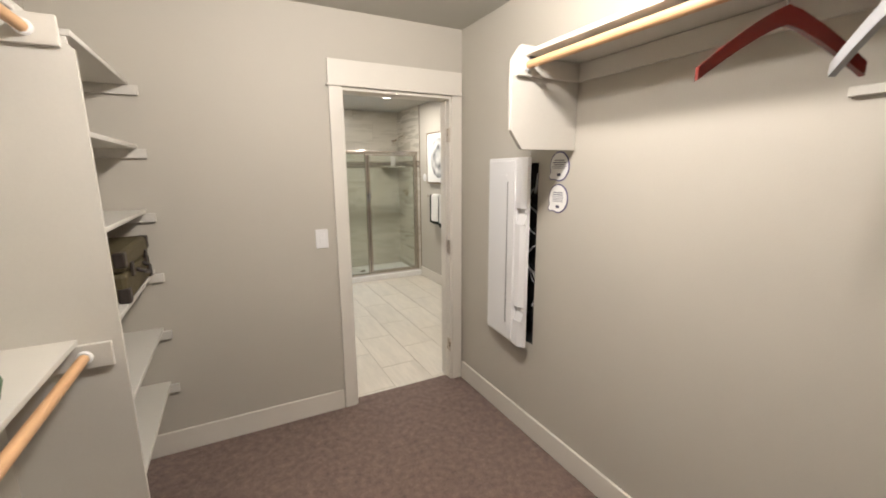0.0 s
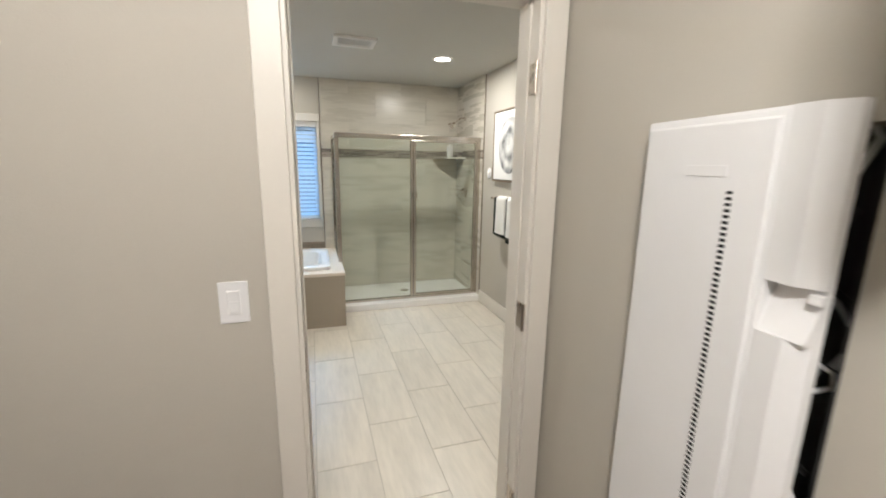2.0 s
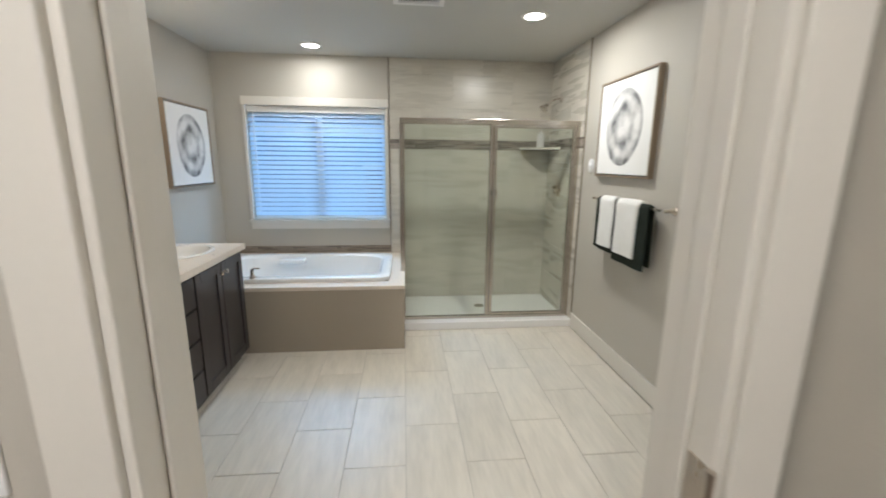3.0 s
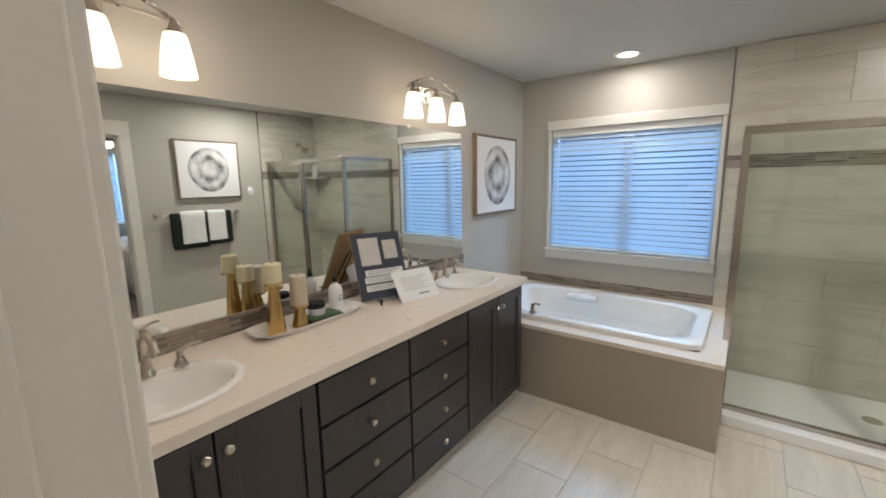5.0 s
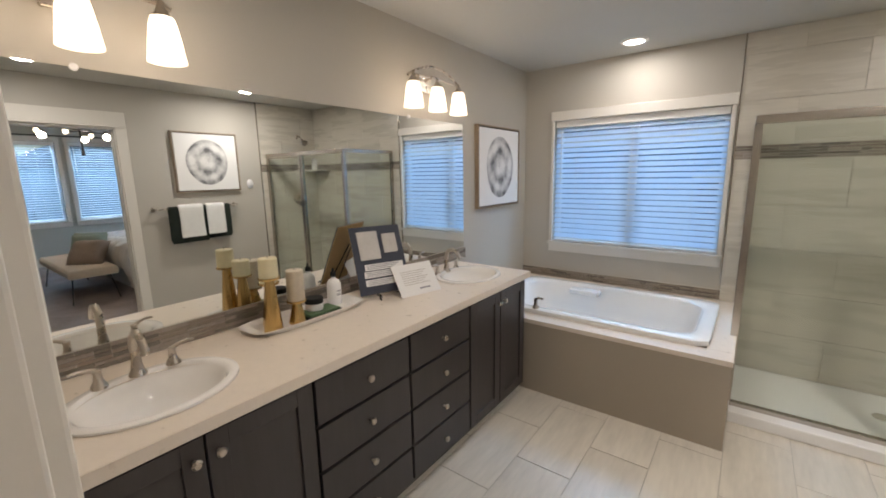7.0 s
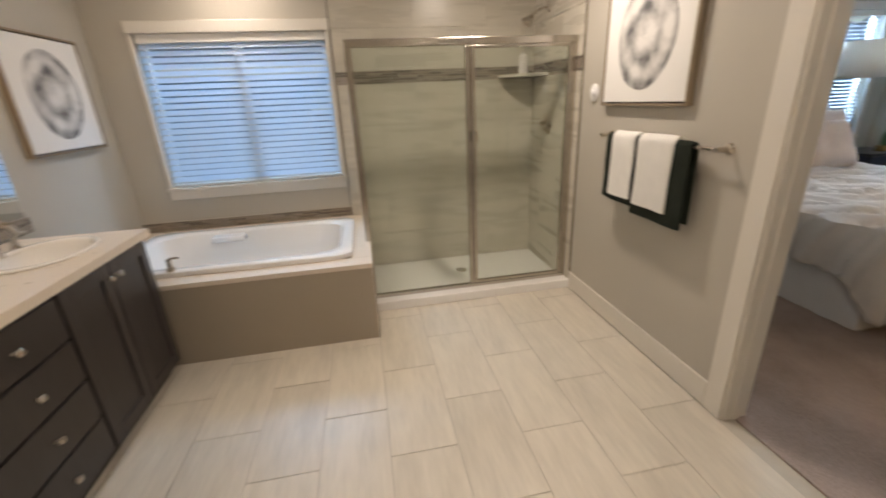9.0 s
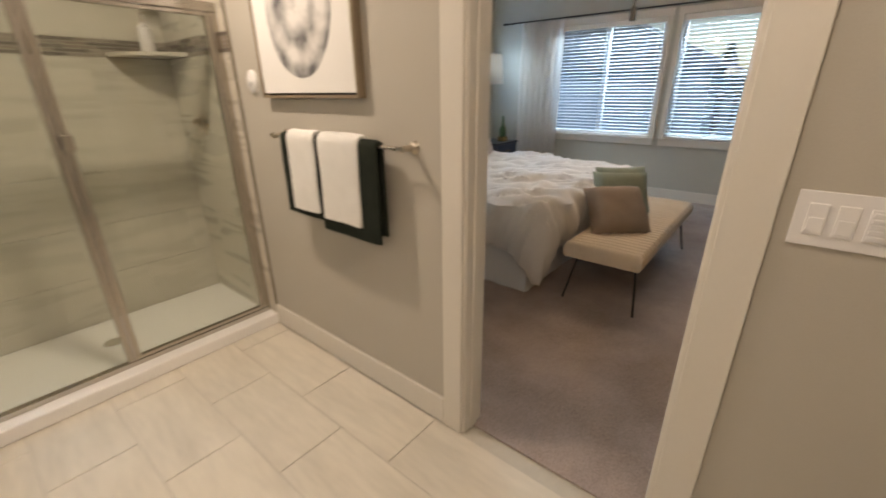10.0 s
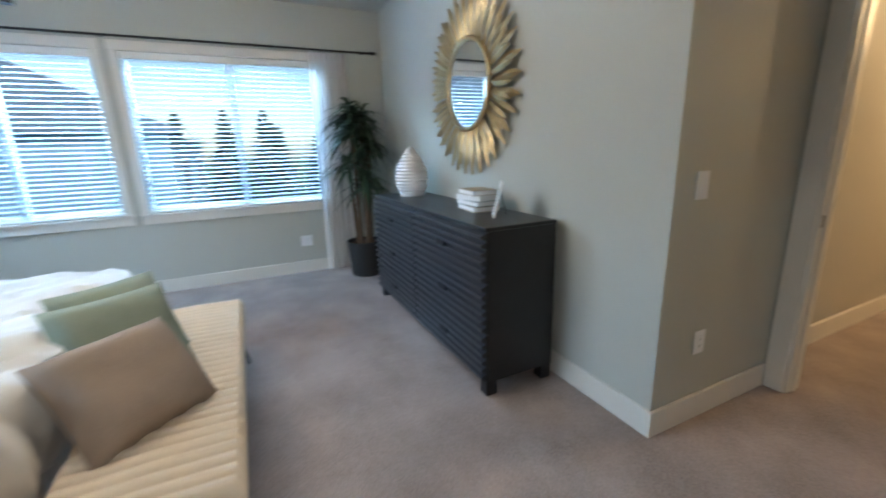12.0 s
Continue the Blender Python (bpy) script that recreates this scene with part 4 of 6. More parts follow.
part("body", lathe(bmesh.new(), [(0.034, 0.0), (0.036, 0.004), (0.036, 0.105), (0.028, 0.125), (0.012, 0.135), (0.012, 0.145)], seg=28), PLASTIC, bot, smooth=True)
part("cap", lathe(bmesh.new(), [(0.014, 0.145), (0.014, 0.168), (0.006, 0.170), (0.005, 0.188)], seg=20), DARK, bot, "black cap", smooth=True)
part("label", lathe(bmesh.new(), [(0.0363, 0.03), (0.0363, 0.085)], seg=28), PAPER, bot)
for z in (0.05, 0.058, 0.072):
    part("text_line", B(0.0362, 0.0372, -0.012, 0.012, z, z + 0.004), INK, bot)

board = thing("sample_board", (-0.005, 4.83, CT + 0.005), "navy sample board with tile samples on a small easel", "display board", rz=-20)
bd = part("board", B(0.0, 0.006, -0.15, 0.15, 0.02, 0.40), NAVY, board)
part("backing", B(-0.004, -0.0005, -0.15, 0.15, 0.02, 0.40), KRAFT, bd, "brown card backing")
for y0, y1, z0, z1 in ((-0.115, 0.005, 0.21, 0.37), (0.03, 0.115, 0.24, 0.35)):
    part("tile_sample", B(0.0061, 0.014, y0, y1, z0, z1, bev=0.002), SAMPLE, bd)
for y0, y1, z0, z1 in ((-0.10, 0.13, 0.15, 0.185), (-0.11, 0.12, 0.11, 0.145), (-0.11, 0.08, 0.065, 0.10)):
    lab = part("paper_label", B(0.0061, 0.008, y0, y1, z0, z1), PAPER, bd)
    for k in range(3):
        part("text_line", B(0.0078, 0.0086, y0 + 0.012, y1 - 0.02 - 0.02 * k, z1 - 0.01 - k * 0.009, z1 - 0.007 - k * 0.009), INK, lab)
for c in board.children:
    c.matrix_basis = pose(0.05, 0, 0, 0, -22, 0) @ c.matrix_basis
ez = thing("easel", (-0.005, 4.83, CT), "small black scrolled wire easel", "easel", rz=-20)
for y in (-0.06, 0.06):
    part("leg", tube(bmesh.new(), [(0.10, y, 0.004), (0.085, y, 0.03), (0.055, y, 0.018), (0.042, y * 0.9, 0.02), (-0.09, y * 0.3, 0.26)], 0.004, 8), BLACK, ez, smooth=True)
    part("scroll", tube(bmesh.new(), [(0.10 + 0.014 * math.cos(a), y, 0.018 + 0.014 * math.sin(a)) for a in [0.5 * i for i in range(12)]], 0.0035, 8), BLACK, ez, smooth=True)
part("rear_leg", tube(bmesh.new(), [(-0.09, 0, 0.26), (-0.16, 0, 0.004)], 0.004, 8), BLACK, ez, smooth=True)
card = thing("paper_card", (0.17, 4.96, CT + 0.001), "folded white printed card standing on the counter", "card", rz=-14)
cd = part("sheet", B(0.0, 0.002, -0.135, 0.135, 0.0, 0.19), PAPER, card)
part("rear_sheet", B(0.0, 0.002, -0.12, 0.12, 0.0, 0.168), PAPER, card).matrix_basis = pose(-0.205, 0, 0, 0, 28, 0)
for k in range(7):
    part("text_line", B(0.0018, 0.0028, -0.09, 0.085 - 0.02 * (k % 3), 0.142 - k * 0.013, 0.146 - k * 0.013), SAMPLE, cd)
part("heading", B(0.0018, 0.0028, 0.0, 0.07, 0.03, 0.038), INK, cd)
cd.matrix_basis = pose(0, 0, 0, 0, -36, 0)


def art(name, w, h, at, rz, frame_m, label):
    """A framed canvas with an ink ring; local -y faces the room."""
    ob = thing(name, at, label, "picture", rz=rz)
    t, d = 0.012, 0.037
    for a, b, c, e in ((-w / 2, -w / 2 + t, -h / 2, h / 2), (w / 2 - t, w / 2, -h / 2, h / 2), (-w / 2 + t, w / 2 - t, -h / 2, -h / 2 + t), (-w / 2 + t, w / 2 - t, h / 2 - t, h / 2)):
        part("frame", B(a, b, -d, -0.001, c, e, bev=0.001), frame_m, ob, "thin wooden frame")
    part("shadow_gap", B(-w / 2 + t, w / 2 - t, -0.012, -0.001, -h / 2 + t, h / 2 - t), DARK, ob)
    cv = part("canvas", B(-w / 2 + 0.02, w / 2 - 0.02, -0.034, -0.0121, -h / 2 + 0.02, h / 2 - 0.02, bev=0.001), CANVAS, ob, "white canvas")
    bm = bmesh.new()
    n = 64
    for r0, r1 in ((0.0, 0.26),):
        rings = []
        for i in range(14):
            r = 0.235 * (i + 0.4) / 14 * (w / 0.7)
            rings.append([bm.verts.new((r * (1 + 0.03 * math.sin(3 * a + 1)) * math.cos(a), -0.0348, 1.12 * r * math.sin(a))) for a in [2 * math.pi * k / n for k in range(n)]])
        for p, q in zip(rings, rings[1:]):
            for k in range(n):
                bm.faces.new((p[k], p[(k + 1) % n], q[(k + 1) % n], q[k]))
    part("ink_ring", bm, INKRING, cv, "grey watercolour ring")
    return ob


def ring_material():
    m = bpy.data.materials.new("watercolour")
    m.use_nodes = True
    t = m.node_tree
    n, l = t.nodes, t.links
    p = n["Principled BSDF"]
    p.inputs["Roughness"].default_value = 0.85
    tc, ns = n.new("ShaderNodeTexCoord"), n.new("ShaderNodeTexNoise")
    ns.inputs["Scale"].default_value, ns.inputs["Detail"].default_value = 9, 6
    wv = n.new("ShaderNodeTexWave")
    wv.wave_type, wv.rings_direction = "RINGS", "Y"
    wv.inputs["Scale"].default_value, wv.inputs["Distortion"].default_value, wv.inputs["Detail"].default_value = 2.6, 4.0, 5
    l.new(tc.outputs["Object"], ns.inputs["Vector"])
    l.new(tc.outputs["Object"], wv.inputs["Vector"])
    mx = n.new("ShaderNodeMath")
    mx.operation = "MULTIPLY_ADD"
    mx.inputs[1].default_value = 0.22
    l.new(wv.outputs["Fac"], mx.inputs[0])
    l.new(ns.outputs["Fac"], mx.inputs[2])
    rp = n.new("ShaderNodeValToRGB")
    e = rp.color_ramp.elements
    e[0].position, e[0].color = 0.38, (0.13, 0.13, 0.135, 1)
    e[1].position, e[1].color = 0.78, (0.72, 0.71, 0.69, 1)
    mid = rp.color_ramp.elements.new(0.55)
    mid.color = (0.42, 0.415, 0.41, 1)
    l.new(mx.outputs[0], rp.inputs[0])
    l.new(rp.outputs[0], p.inputs["Base Color"])
    return m


INKRING = ring_material()
art("framed_picture", 0.71, 0.67, (3.13, 5.49, 1.714), 90, OAK, "framed white canvas with a grey ink ring").rotation_euler.z = radians(-90)
art("framed_picture", 0.71, 0.67, (-0.20, 6.44, 1.583), 90, OAK, "framed white canvas with a grey oval ink ring beside the mirror")

# towel bar and towels
bar = thing("towel_bar", (3.13, 5.31, 1.21), "brushed nickel towel bar on the wall", "towel bar")
part("rail", cyl(bmesh.new(), (-0.065, -0.42, 0), (-0.065, 0.44, 0), 0.008, seg=14), NICKEL, bar, smooth=True)
for y in (-0.42, 0.44):
    part("post", tube(bmesh.new(), [(-0.001, y, 0), (-0.008, y, 0), (-0.02, y, 0), (-0.06, y, 0), (-0.075, y, 0)], [0.026, 0.024, 0.011, 0.011, 0.014], 18), NICKEL, bar, smooth=True)


def towel(yc, w, drop_f, drop_b, off, material, label, seed):
    """A folded towel hung over the bar: a thick band, front and back falls joined over the top."""
    x0, z0 = 3.065, 1.21
    prof = []
    r = 0.012 + off
    for k in range(9):
        prof.append((x0 - r - 0.012 * (1 - k / 8.0) * 0.4, z0 - drop_f + drop_f * k / 8))
    for k in range(1, 8):
        a = math.pi - math.pi * k / 8
        prof.append((x0 + r * math.cos(a), z0 + r * math.sin(a)))
    for k in range(9):
        prof.append((x0 + r, z0 - drop_b * k / 8))
    bm = bmesh.new()
    nw = 14
    t = 0.014
    lays = []
    for s in (0, 1):
        g = []
        for i, (x, z) in enumerate(prof):
            row = []
            p, q = prof[max(i - 1, 0)], prof[min(i + 1, len(prof) - 1)]
            dx, dz = q[0] - p[0], q[1] - p[1]
            ln = math.hypot(dx, dz) or 1
            nx, nz = -dz / ln, dx / ln
            for j in range(nw + 1):
                y = yc - w / 2 + w * j / nw
                wob = 0.006 * noise.noise((y * 9 + seed, z * 4, 0.3)) * (1 if x < x0 else 0.3)
                yy = y + 0.006 * noise.noise((seed, z * 6, j * 0.2))
                edge = 0.6 if j in (0, nw) else 1.0
                o = s * t * edge
                row.append(bm.verts.new((x + wob + nx * o, yy, z + nz * o + 0.004 * noise.noise((y * 7, seed, 1)))))
            g.append(row)
        lays.append(g)
    a, b = lays
    m = len(prof)
    for i in range(m - 1):
        for j in range(nw):
            bm.faces.new((a[i][j], a[i][j + 1], a[i + 1][j + 1], a[i + 1][j]))
            bm.faces.new((b[i][j], b[i + 1][j], b[i + 1][j + 1], b[i][j + 1]))
        bm.faces.new((a[i][0], a[i + 1][0], b[i + 1][0], b[i][0]))
        bm.faces.new((a[i][nw], b[i][nw], b[i + 1][nw], a[i + 1][nw]))
    for i in (0, m - 1):
        for j in range(nw):
            bm.faces.new((a[i][j], b[i][j], b[i][j + 1], a[i][j + 1]))
    return solid("towel", bm, material, label, "towel", "towels on the bar", smooth=True)


towel(5.525, 0.275, 0.345, 0.37, 0.0, TOWEL_D, "charcoal bath towel hung over the bar", 1)
towel(5.195, 0.375, 0.385, 0.36, 0.0, TOWEL_D, "charcoal bath towel hung over the bar", 5)
towel(5.485, 0.20, 0.315, 0.2, 0.016, TOWEL_W, "white hand towel folded over a charcoal towel", 9)
towel(5.225, 0.245, 0.325, 0.2, 0.016, TOWEL_W, "white hand towel folded over a charcoal towel", 13)

th = thing("wall_timer", (3.13, 5.98, 1.455), "small white oval wall control", "wall control")
part("body", lathe(bmesh.new(), [(0.040, 0), (0.040, 0.012), (0.032, 0.018)], seg=28, sy=1.0, sx=1.35), PLASTIC, th, smooth=True).matrix_basis = pose(-0.001, 0, 0, 0, -90, 0)
part("dial", lathe(bmesh.new(), [(0.018, 0.018), (0.016, 0.026)], seg=20), PLASTIC, th, smooth=True).matrix_basis = pose(-0.001, 0, 0, 0, -90, 0)

# ---- tub ----
tubt = thing("bathtub", (0, 0, 0), "white drop-in soaking tub set in a tiled deck", "bathtub")
X0, X1, Y0, Y1, DZ = -0.04, 1.485, 5.905, 6.82, 0.53
bm = bmesh.new()
cxx, cyy, hx, hy = (X0 + X1) / 2, (Y0 + Y1) / 2, (X1 - X0) / 2, (Y1 - Y0) / 2
prof = [(1.0, 1.0, 0.001, 20), (1.0, 1.0, 0.03, 20), (0.985, 0.975, 0.038, 16), (0.91, 0.85, 0.036, 8), (0.885, 0.81, 0.02, 7), (0.84, 0.74, -0.15, 6), (0.76, 0.66, -0.34, 5), (0.66, 0.55, -0.39, 5), (0.3, 0.25, -0.40, 4)]
rings = []
for a, b, z, e in prof:
    ring = []
    for k in range(64):
        an = 2 * math.pi * (k + 0.5) / 64
        c, s = math.cos(an), math.sin(an)
        sq = (abs(c) ** e + abs(s) ** e) ** (-1 / e)
        ring.append(bm.verts.new((cxx + hx * a * c * sq, cyy + hy * b * s * sq, DZ + z)))
    rings.append(ring)
for p, q in zip(rings, rings[1:]):
    for k in range(64):
        bm.faces.new((p[k], p[(k + 1) % 64], q[(k + 1) % 64], q[k]))
bm.faces.new(rings[-1])
part("shell", bm, ACRYLIC, tubt, smooth=True)
part("arm_rest", B(0.42, 0.66, 6.60, 6.70, DZ - 0.02, DZ + 0.022, bev=0.012), ACRYLIC, tubt)
tf = thing("tub_faucet", (0.42, 5.93, DZ + 0.037), "brushed nickel tub filler with lever on the rim", "faucet")
part("base", lathe(bmesh.new(), [(0.025, 0), (0.024, 0.01), (0.013, 0.03), (0.012, 0.07)], seg=20), NICKEL, tf, smooth=True)
part("lever", tube(bmesh.new(), [(0, 0, 0.065), (0.02, 0.0, 0.078), (0.06, -0.01, 0.08)], [0.01, 0.008, 0.006], 10), NICKEL, tf, smooth=True)
deck = thing("tub_deck", (0, 0, 0), "taupe tub surround with a pale tiled deck", "tub deck")
part("front_panel", B(-0.199, 1.60, 5.79, 5.81, 0.0, DZ - 0.03), TAUPE, deck)
part("end_panel", B(1.58, 1.60, 5.811, 6.139, 0.0, DZ - 0.03), TAUPE, deck)
part("knee_wall", B(1.50, 1.60, 6.14, 6.999, 0.0, DZ - 0.03), WTILE, deck)
for i, (a, b, c, d) in enumerate(((-0.199, 1.605, 5.785, 5.915), (-0.199, 1.605, 6.81, 6.999), (1.475, 1.605, 5.915, 6.81), (-0.199, -0.03, 5.915, 6.81))):
    part("deck_slab", B(a, b, c, d, DZ - 0.03, DZ, bev=0.002), COUNTER, deck)
ts = thing("tub_backsplash", (0, 0, 0), "grey-brown mosaic stripe above the tub", "backsplash")
part("grout_bed", B(-0.199, 1.47, 6.993, 6.999, DZ + 0.001, DZ + 0.085), GROUT, ts)
strips("mosaic_strip", ts, "x", -0.199, 1.47, DZ + 0.008, DZ + 0.08, 6.993, -0.004, 5, 3)

# ---- shower ----
sp = thing("shower_pan", (0, 0, 0), "white acrylic shower pan with a low curb", "shower pan")
part("pan", B(1.602, 3.118, 6.26, 6.985, 0.0, 0.035), ACRYLIC, sp)
part("curb", B(1.602, 3.125, 6.14, 6.26, 0.0, 0.072, bev=0.008), ACRYLIC, sp)
part("drain", lathe(bmesh.new(), [(0.05, 0.0355), (0.05, 0.038), (0.01, 0.039)], at=(2.36, 6.65, 0), seg=24), CHROME, sp, smooth=True)
enc = thing("shower_enclosure", (0, 0, 0), "framed glass shower enclosure with a hinged door", "shower")
GY = 6.235
ZT = 1.825


def bar_(n, *a):
    return part(n, B(*a, bev=0.003), FRAME_MET, enc)


bar_("header", 1.575, 3.115, GY - 0.02, GY + 0.02, ZT - 0.045, ZT)
bar_("sill_track", 1.605, 3.115, GY - 0.02, GY + 0.02, 0.073, 0.10)
bar_("wall_jamb", 3.075, 3.115, GY - 0.018, GY + 0.018, 0.10, ZT - 0.045)
bar_("corner_post", 1.572, 1.612, GY - 0.02, GY + 0.02, 0.10, ZT - 0.045)
bar_("strike_post", 2.335, 2.362, GY - 0.018, GY + 0.018, 0.10, ZT - 0.045)
bar_("door_stile", 2.366, 2.394, GY - 0.026, GY + 0.006, 0.11, ZT - 0.05)
bar_("door_stile", 3.05, 3.072, GY - 0.024, GY + 0.004, 0.11, ZT - 0.05)
bar_("door_rail", 2.394, 3.05, GY - 0.024, GY + 0.004, 0.108, 0.126)
bar_("door_rail", 2.394, 3.05, GY - 0.024, GY + 0.004, ZT - 0.066, ZT - 0.05)
bar_("door_pull", 2.36, 2.40, GY - 0.055, GY - 0.026, 1.18, 1.245)
bar_("return_header", 1.575, 1.605, GY + 0.02, 6.985, ZT - 0.04, ZT)
bar_("return_sill", 1.575, 1.605, GY + 0.02, 6.985, DZ + 0.001, DZ + 0.025)
bar_("return_jamb", 1.575, 1.605, 6.95, 6.985, DZ + 0.025, ZT - 0.04)
for n, a in (("fixed_pane", (1.612, 2.335, GY - 0.003, GY + 0.003, 0.10, ZT - 0.045)), ("door_pane", (2.394, 3.05, GY - 0.013, GY - 0.007, 0.126, ZT - 0.066)), ("return_pane", (1.587, 1.593, GY + 0.02, 6.95, DZ + 0.025, ZT - 0.04))):
    part(n, B(*a), GLASS, enc).visible_shadow = False
sh = thing("wall_shower_head", (3.12, 6.70, 2.07), "nickel shower head on a bent arm", "shower head")
part("flange", lathe(bmesh.new(), [(0.03, 0), (0.026, 0.008), (0.012, 0.014)], seg=24), NICKEL, sh, smooth=True).matrix_basis = pose(-0.001, 0, 0, 0, -90, 0)
part("arm", tube(bmesh.new(), [(-0.005, 0, 0), (-0.05, 0, 0.005), (-0.10, 0, -0.015), (-0.14, 0, -0.05)], 0.010, 12), NICKEL, sh, smooth=True)
part("head", tube(bmesh.new(), [(-0.135, 0, -0.045), (-0.15, 0, -0.058), (-0.17, 0, -0.078), (-0.185, 0, -0.094), (-0.19, 0, -0.099)], [0.014, 0.022, 0.03, 0.044, 0.040], 20), NICKEL, sh, smooth=True)
va = thing("shower_valve", (3.12, 6.66, 1.235), "round nickel shower valve with a lever", "valve")
part("plate", lathe(bmesh.new(), [(0.085, 0), (0.083, 0.006), (0.03, 0.012)], seg=36), NICKEL, va, smooth=True).matrix_basis = pose(-0.001, 0, 0, 0, -90, 0)
part("hub", cyl(bmesh.new(), (-0.01, 0, 0), (-0.06, 0, 0), 0.026, 0.02, 20), NICKEL, va, smooth=True)
part("lever", tube(bmesh.new(), [(-0.055, 0, 0), (-0.062, -0.04, -0.005), (-0.064, -0.08, -0.02), (-0.064, -0.095, -0.05)], [0.012, 0.011, 0.009, 0.008], 10), NICKEL, va, smooth=True)
cs = thing("corner_shelf", (0, 0, 0), "tile-coloured corner shelf in the shower", "shelf")
pts = [(3.118, 6.984), (2.80, 6.984)] + [(3.118 - 0.318 * math.cos(a), 6.984 - 0.318 * math.sin(a)) for a in (0.35, 0.7, 1.0, 1.3)] + [(3.118, 6.666)]
part("top", prism(bmesh.new(), pts, (0, 0, 1.605), (1, 0, 0), (0, 1, 0), (0, 0, 0.02)), WTILE, cs)
sb = thing("shampoo_bottle", (2.98, 6.86, 1.6255), "pale pump bottle on the corner shelf", "bottle")
part("body", lathe(bmesh.new(), [(0.034, 0), (0.036, 0.006), (0.036, 0.13), (0.014, 0.15), (0.013, 0.16)], seg=24), VASE, sb, smooth=True)
part("pump", lathe(bmesh.new(), [(0.014, 0.16), (0.014, 0.175), (0.005, 0.177), (0.005, 0.20), (0.014, 0.202), (0.014, 0.212)], seg=16), NICKEL, sb, smooth=True)

# ceiling fixtures
# fixtures at the last two spots are added by guess
for cx, cy in CANS:
    dl = thing("downlight", (cx, cy, H), "round recessed ceiling downlight, lit", "downlight", "ceiling downlights")
    part("trim_ring", lathe(bmesh.new(), [(0.095, -0.0005), (0.093, -0.006), (0.070, -0.009), (0.070, -0.004)], seg=36), WHITE, dl, smooth=True)
    part("lens", lathe(bmesh.new(), [(0.070, -0.0045), (0.070, -0.007), (0.03, -0.0095)], seg=36), LENS, dl, smooth=True).visible_shadow = False
ve = thing("exhaust_vent", (1.71, 5.46, H), "white square exhaust fan grille on the ceiling", "vent")
part("backing", B(-0.13, 0.13, -0.10, 0.10, -0.004, -0.0005), DARK, ve)
for a in ((-0.16, -0.125, -0.13, 0.13), (0.125, 0.16, -0.13, 0.13), (-0.125, 0.125, -0.13, -0.095), (-0.125, 0.125, 0.095, 0.13)):
    part("frame", B(*a, -0.018, -0.0005, bev=0.003), WHITE, ve)
gr = mesh_of("grille_slat", B(-0.0035, 0.0035, -0.095, 0.095, -0.016, -0.005), WHITE)
for k in range(16):
    q = new("grille_slat", gr)
    q.parent = ve
    q.matrix_basis = pose(-0.116 + k * 0.01547, 0, 0)



# ---- bedroom ----
def drape(bm, hx, hy, top, bottom, m, seed, n=64):
    """A thick cover: a puffed top that turns down into hanging, folded sides."""
    g = []
    for i in range(n + 1):
        row = []
        for j in range(n + 1):
            u, v = 2 * i / n - 1, 2 * j / n - 1
            r = max(abs(u), abs(v))
            cut = 0.72
            if r <= cut:
                x, y = u / cut, v / cut
                edge = max(abs(x), abs(y))
                z = top - 0.05 * max(0, edge - 0.75) ** 2 * 8
            else:
                s = (r - cut) / (1 - cut)
                k = r
                x, y = u / k, v / k
                z = top - 0.025 - (top - bottom) * s ** 1.05
                bulge = 1 + 0.035 * math.sin(math.pi * min(1, s * 1.1))
                x, y = x * bulge, y * bulge
            px, py = x * hx, y * hy
            # rounded corners
            c = max(0, min(abs(x), abs(y)) - 0.8)
            if r > cut:
                z -= 1.2 * c * (r - cut) / (1 - cut)
            px -= math.copysign(c * 0.22, px)
            py -= math.copysign(c * 0.22, py)
            w1 = noise.noise((px * 2.6 + seed, py * 2.6, z * 1.2))
            w2 = noise.noise((px * 7 + seed, py * 7, z * 2.0 + 5))
            fold = abs(noise.noise((px * 4.5 + py * 3.2 + seed, px * 1.1 - py * 2.0, 3.3)))
            if r <= cut:
                w3 = abs(noise.noise((px * 6.5 + py * 6.5 + 1.5 * w1, (px - py) * 1.6, seed)))
                z += 0.05 * w1 + 0.016 * w2 - 0.045 * fold - 0.03 * (1 - min(1, w3 * 4)) + 0.03
            else:
                al = px if abs(v) > abs(u) else py
                f = noise.noise((al * 7 + z * 2.5, z * 1.3, seed)) * 0.06 + 0.028 * noise.noise((al * 17 + z * 5, z * 3, seed + 2)) + 0.03
                if abs(u) > abs(v):
                    px += math.copysign(f, px)
                else:
                    py += math.copysign(f, py)
                z += 0.03 * noise.noise((al * 3, seed, 0)) * ((r - cut) / (1 - cut))
            row.append(bm.verts.new(m @ Vector((px, py, z))))
        g.append(row)
    for i in range(n):
        for j in range(n):
            bm.faces.new((g[i][j], g[i + 1][j], g[i + 1][j + 1], g[i][j + 1]))
    return bm


BX, BY = 5.43, 6.13
bed = thing("bed", (BX, BY, 0), "king bed with a rumpled white duvet and pale skirt", "bed")
bm = bmesh.new()
pts = []
nn = 160
for k in range(nn):
    a = k / nn * 4
    side, f = int(a), a - int(a)
    c = ((-1 + 2 * f, -1), (1, -1 + 2 * f), (1 - 2 * f, 1), (-1, 1 - 2 * f))[side]
    wv = 0.006 * math.sin(k * 1.9) + 0.008 * noise.noise((k * 0.2, 0, 0))
    pts.append((c[0] * (0.965 + wv), c[1] * (1.08 + wv)))
prism(bm, pts, (0, 0.03, 0.012), (1, 0, 0), (0, 1, 0), (0, 0, 0.40))
part("bed_skirt", bm, SKIRT, bed, "pale grey bed skirt", smooth=True)
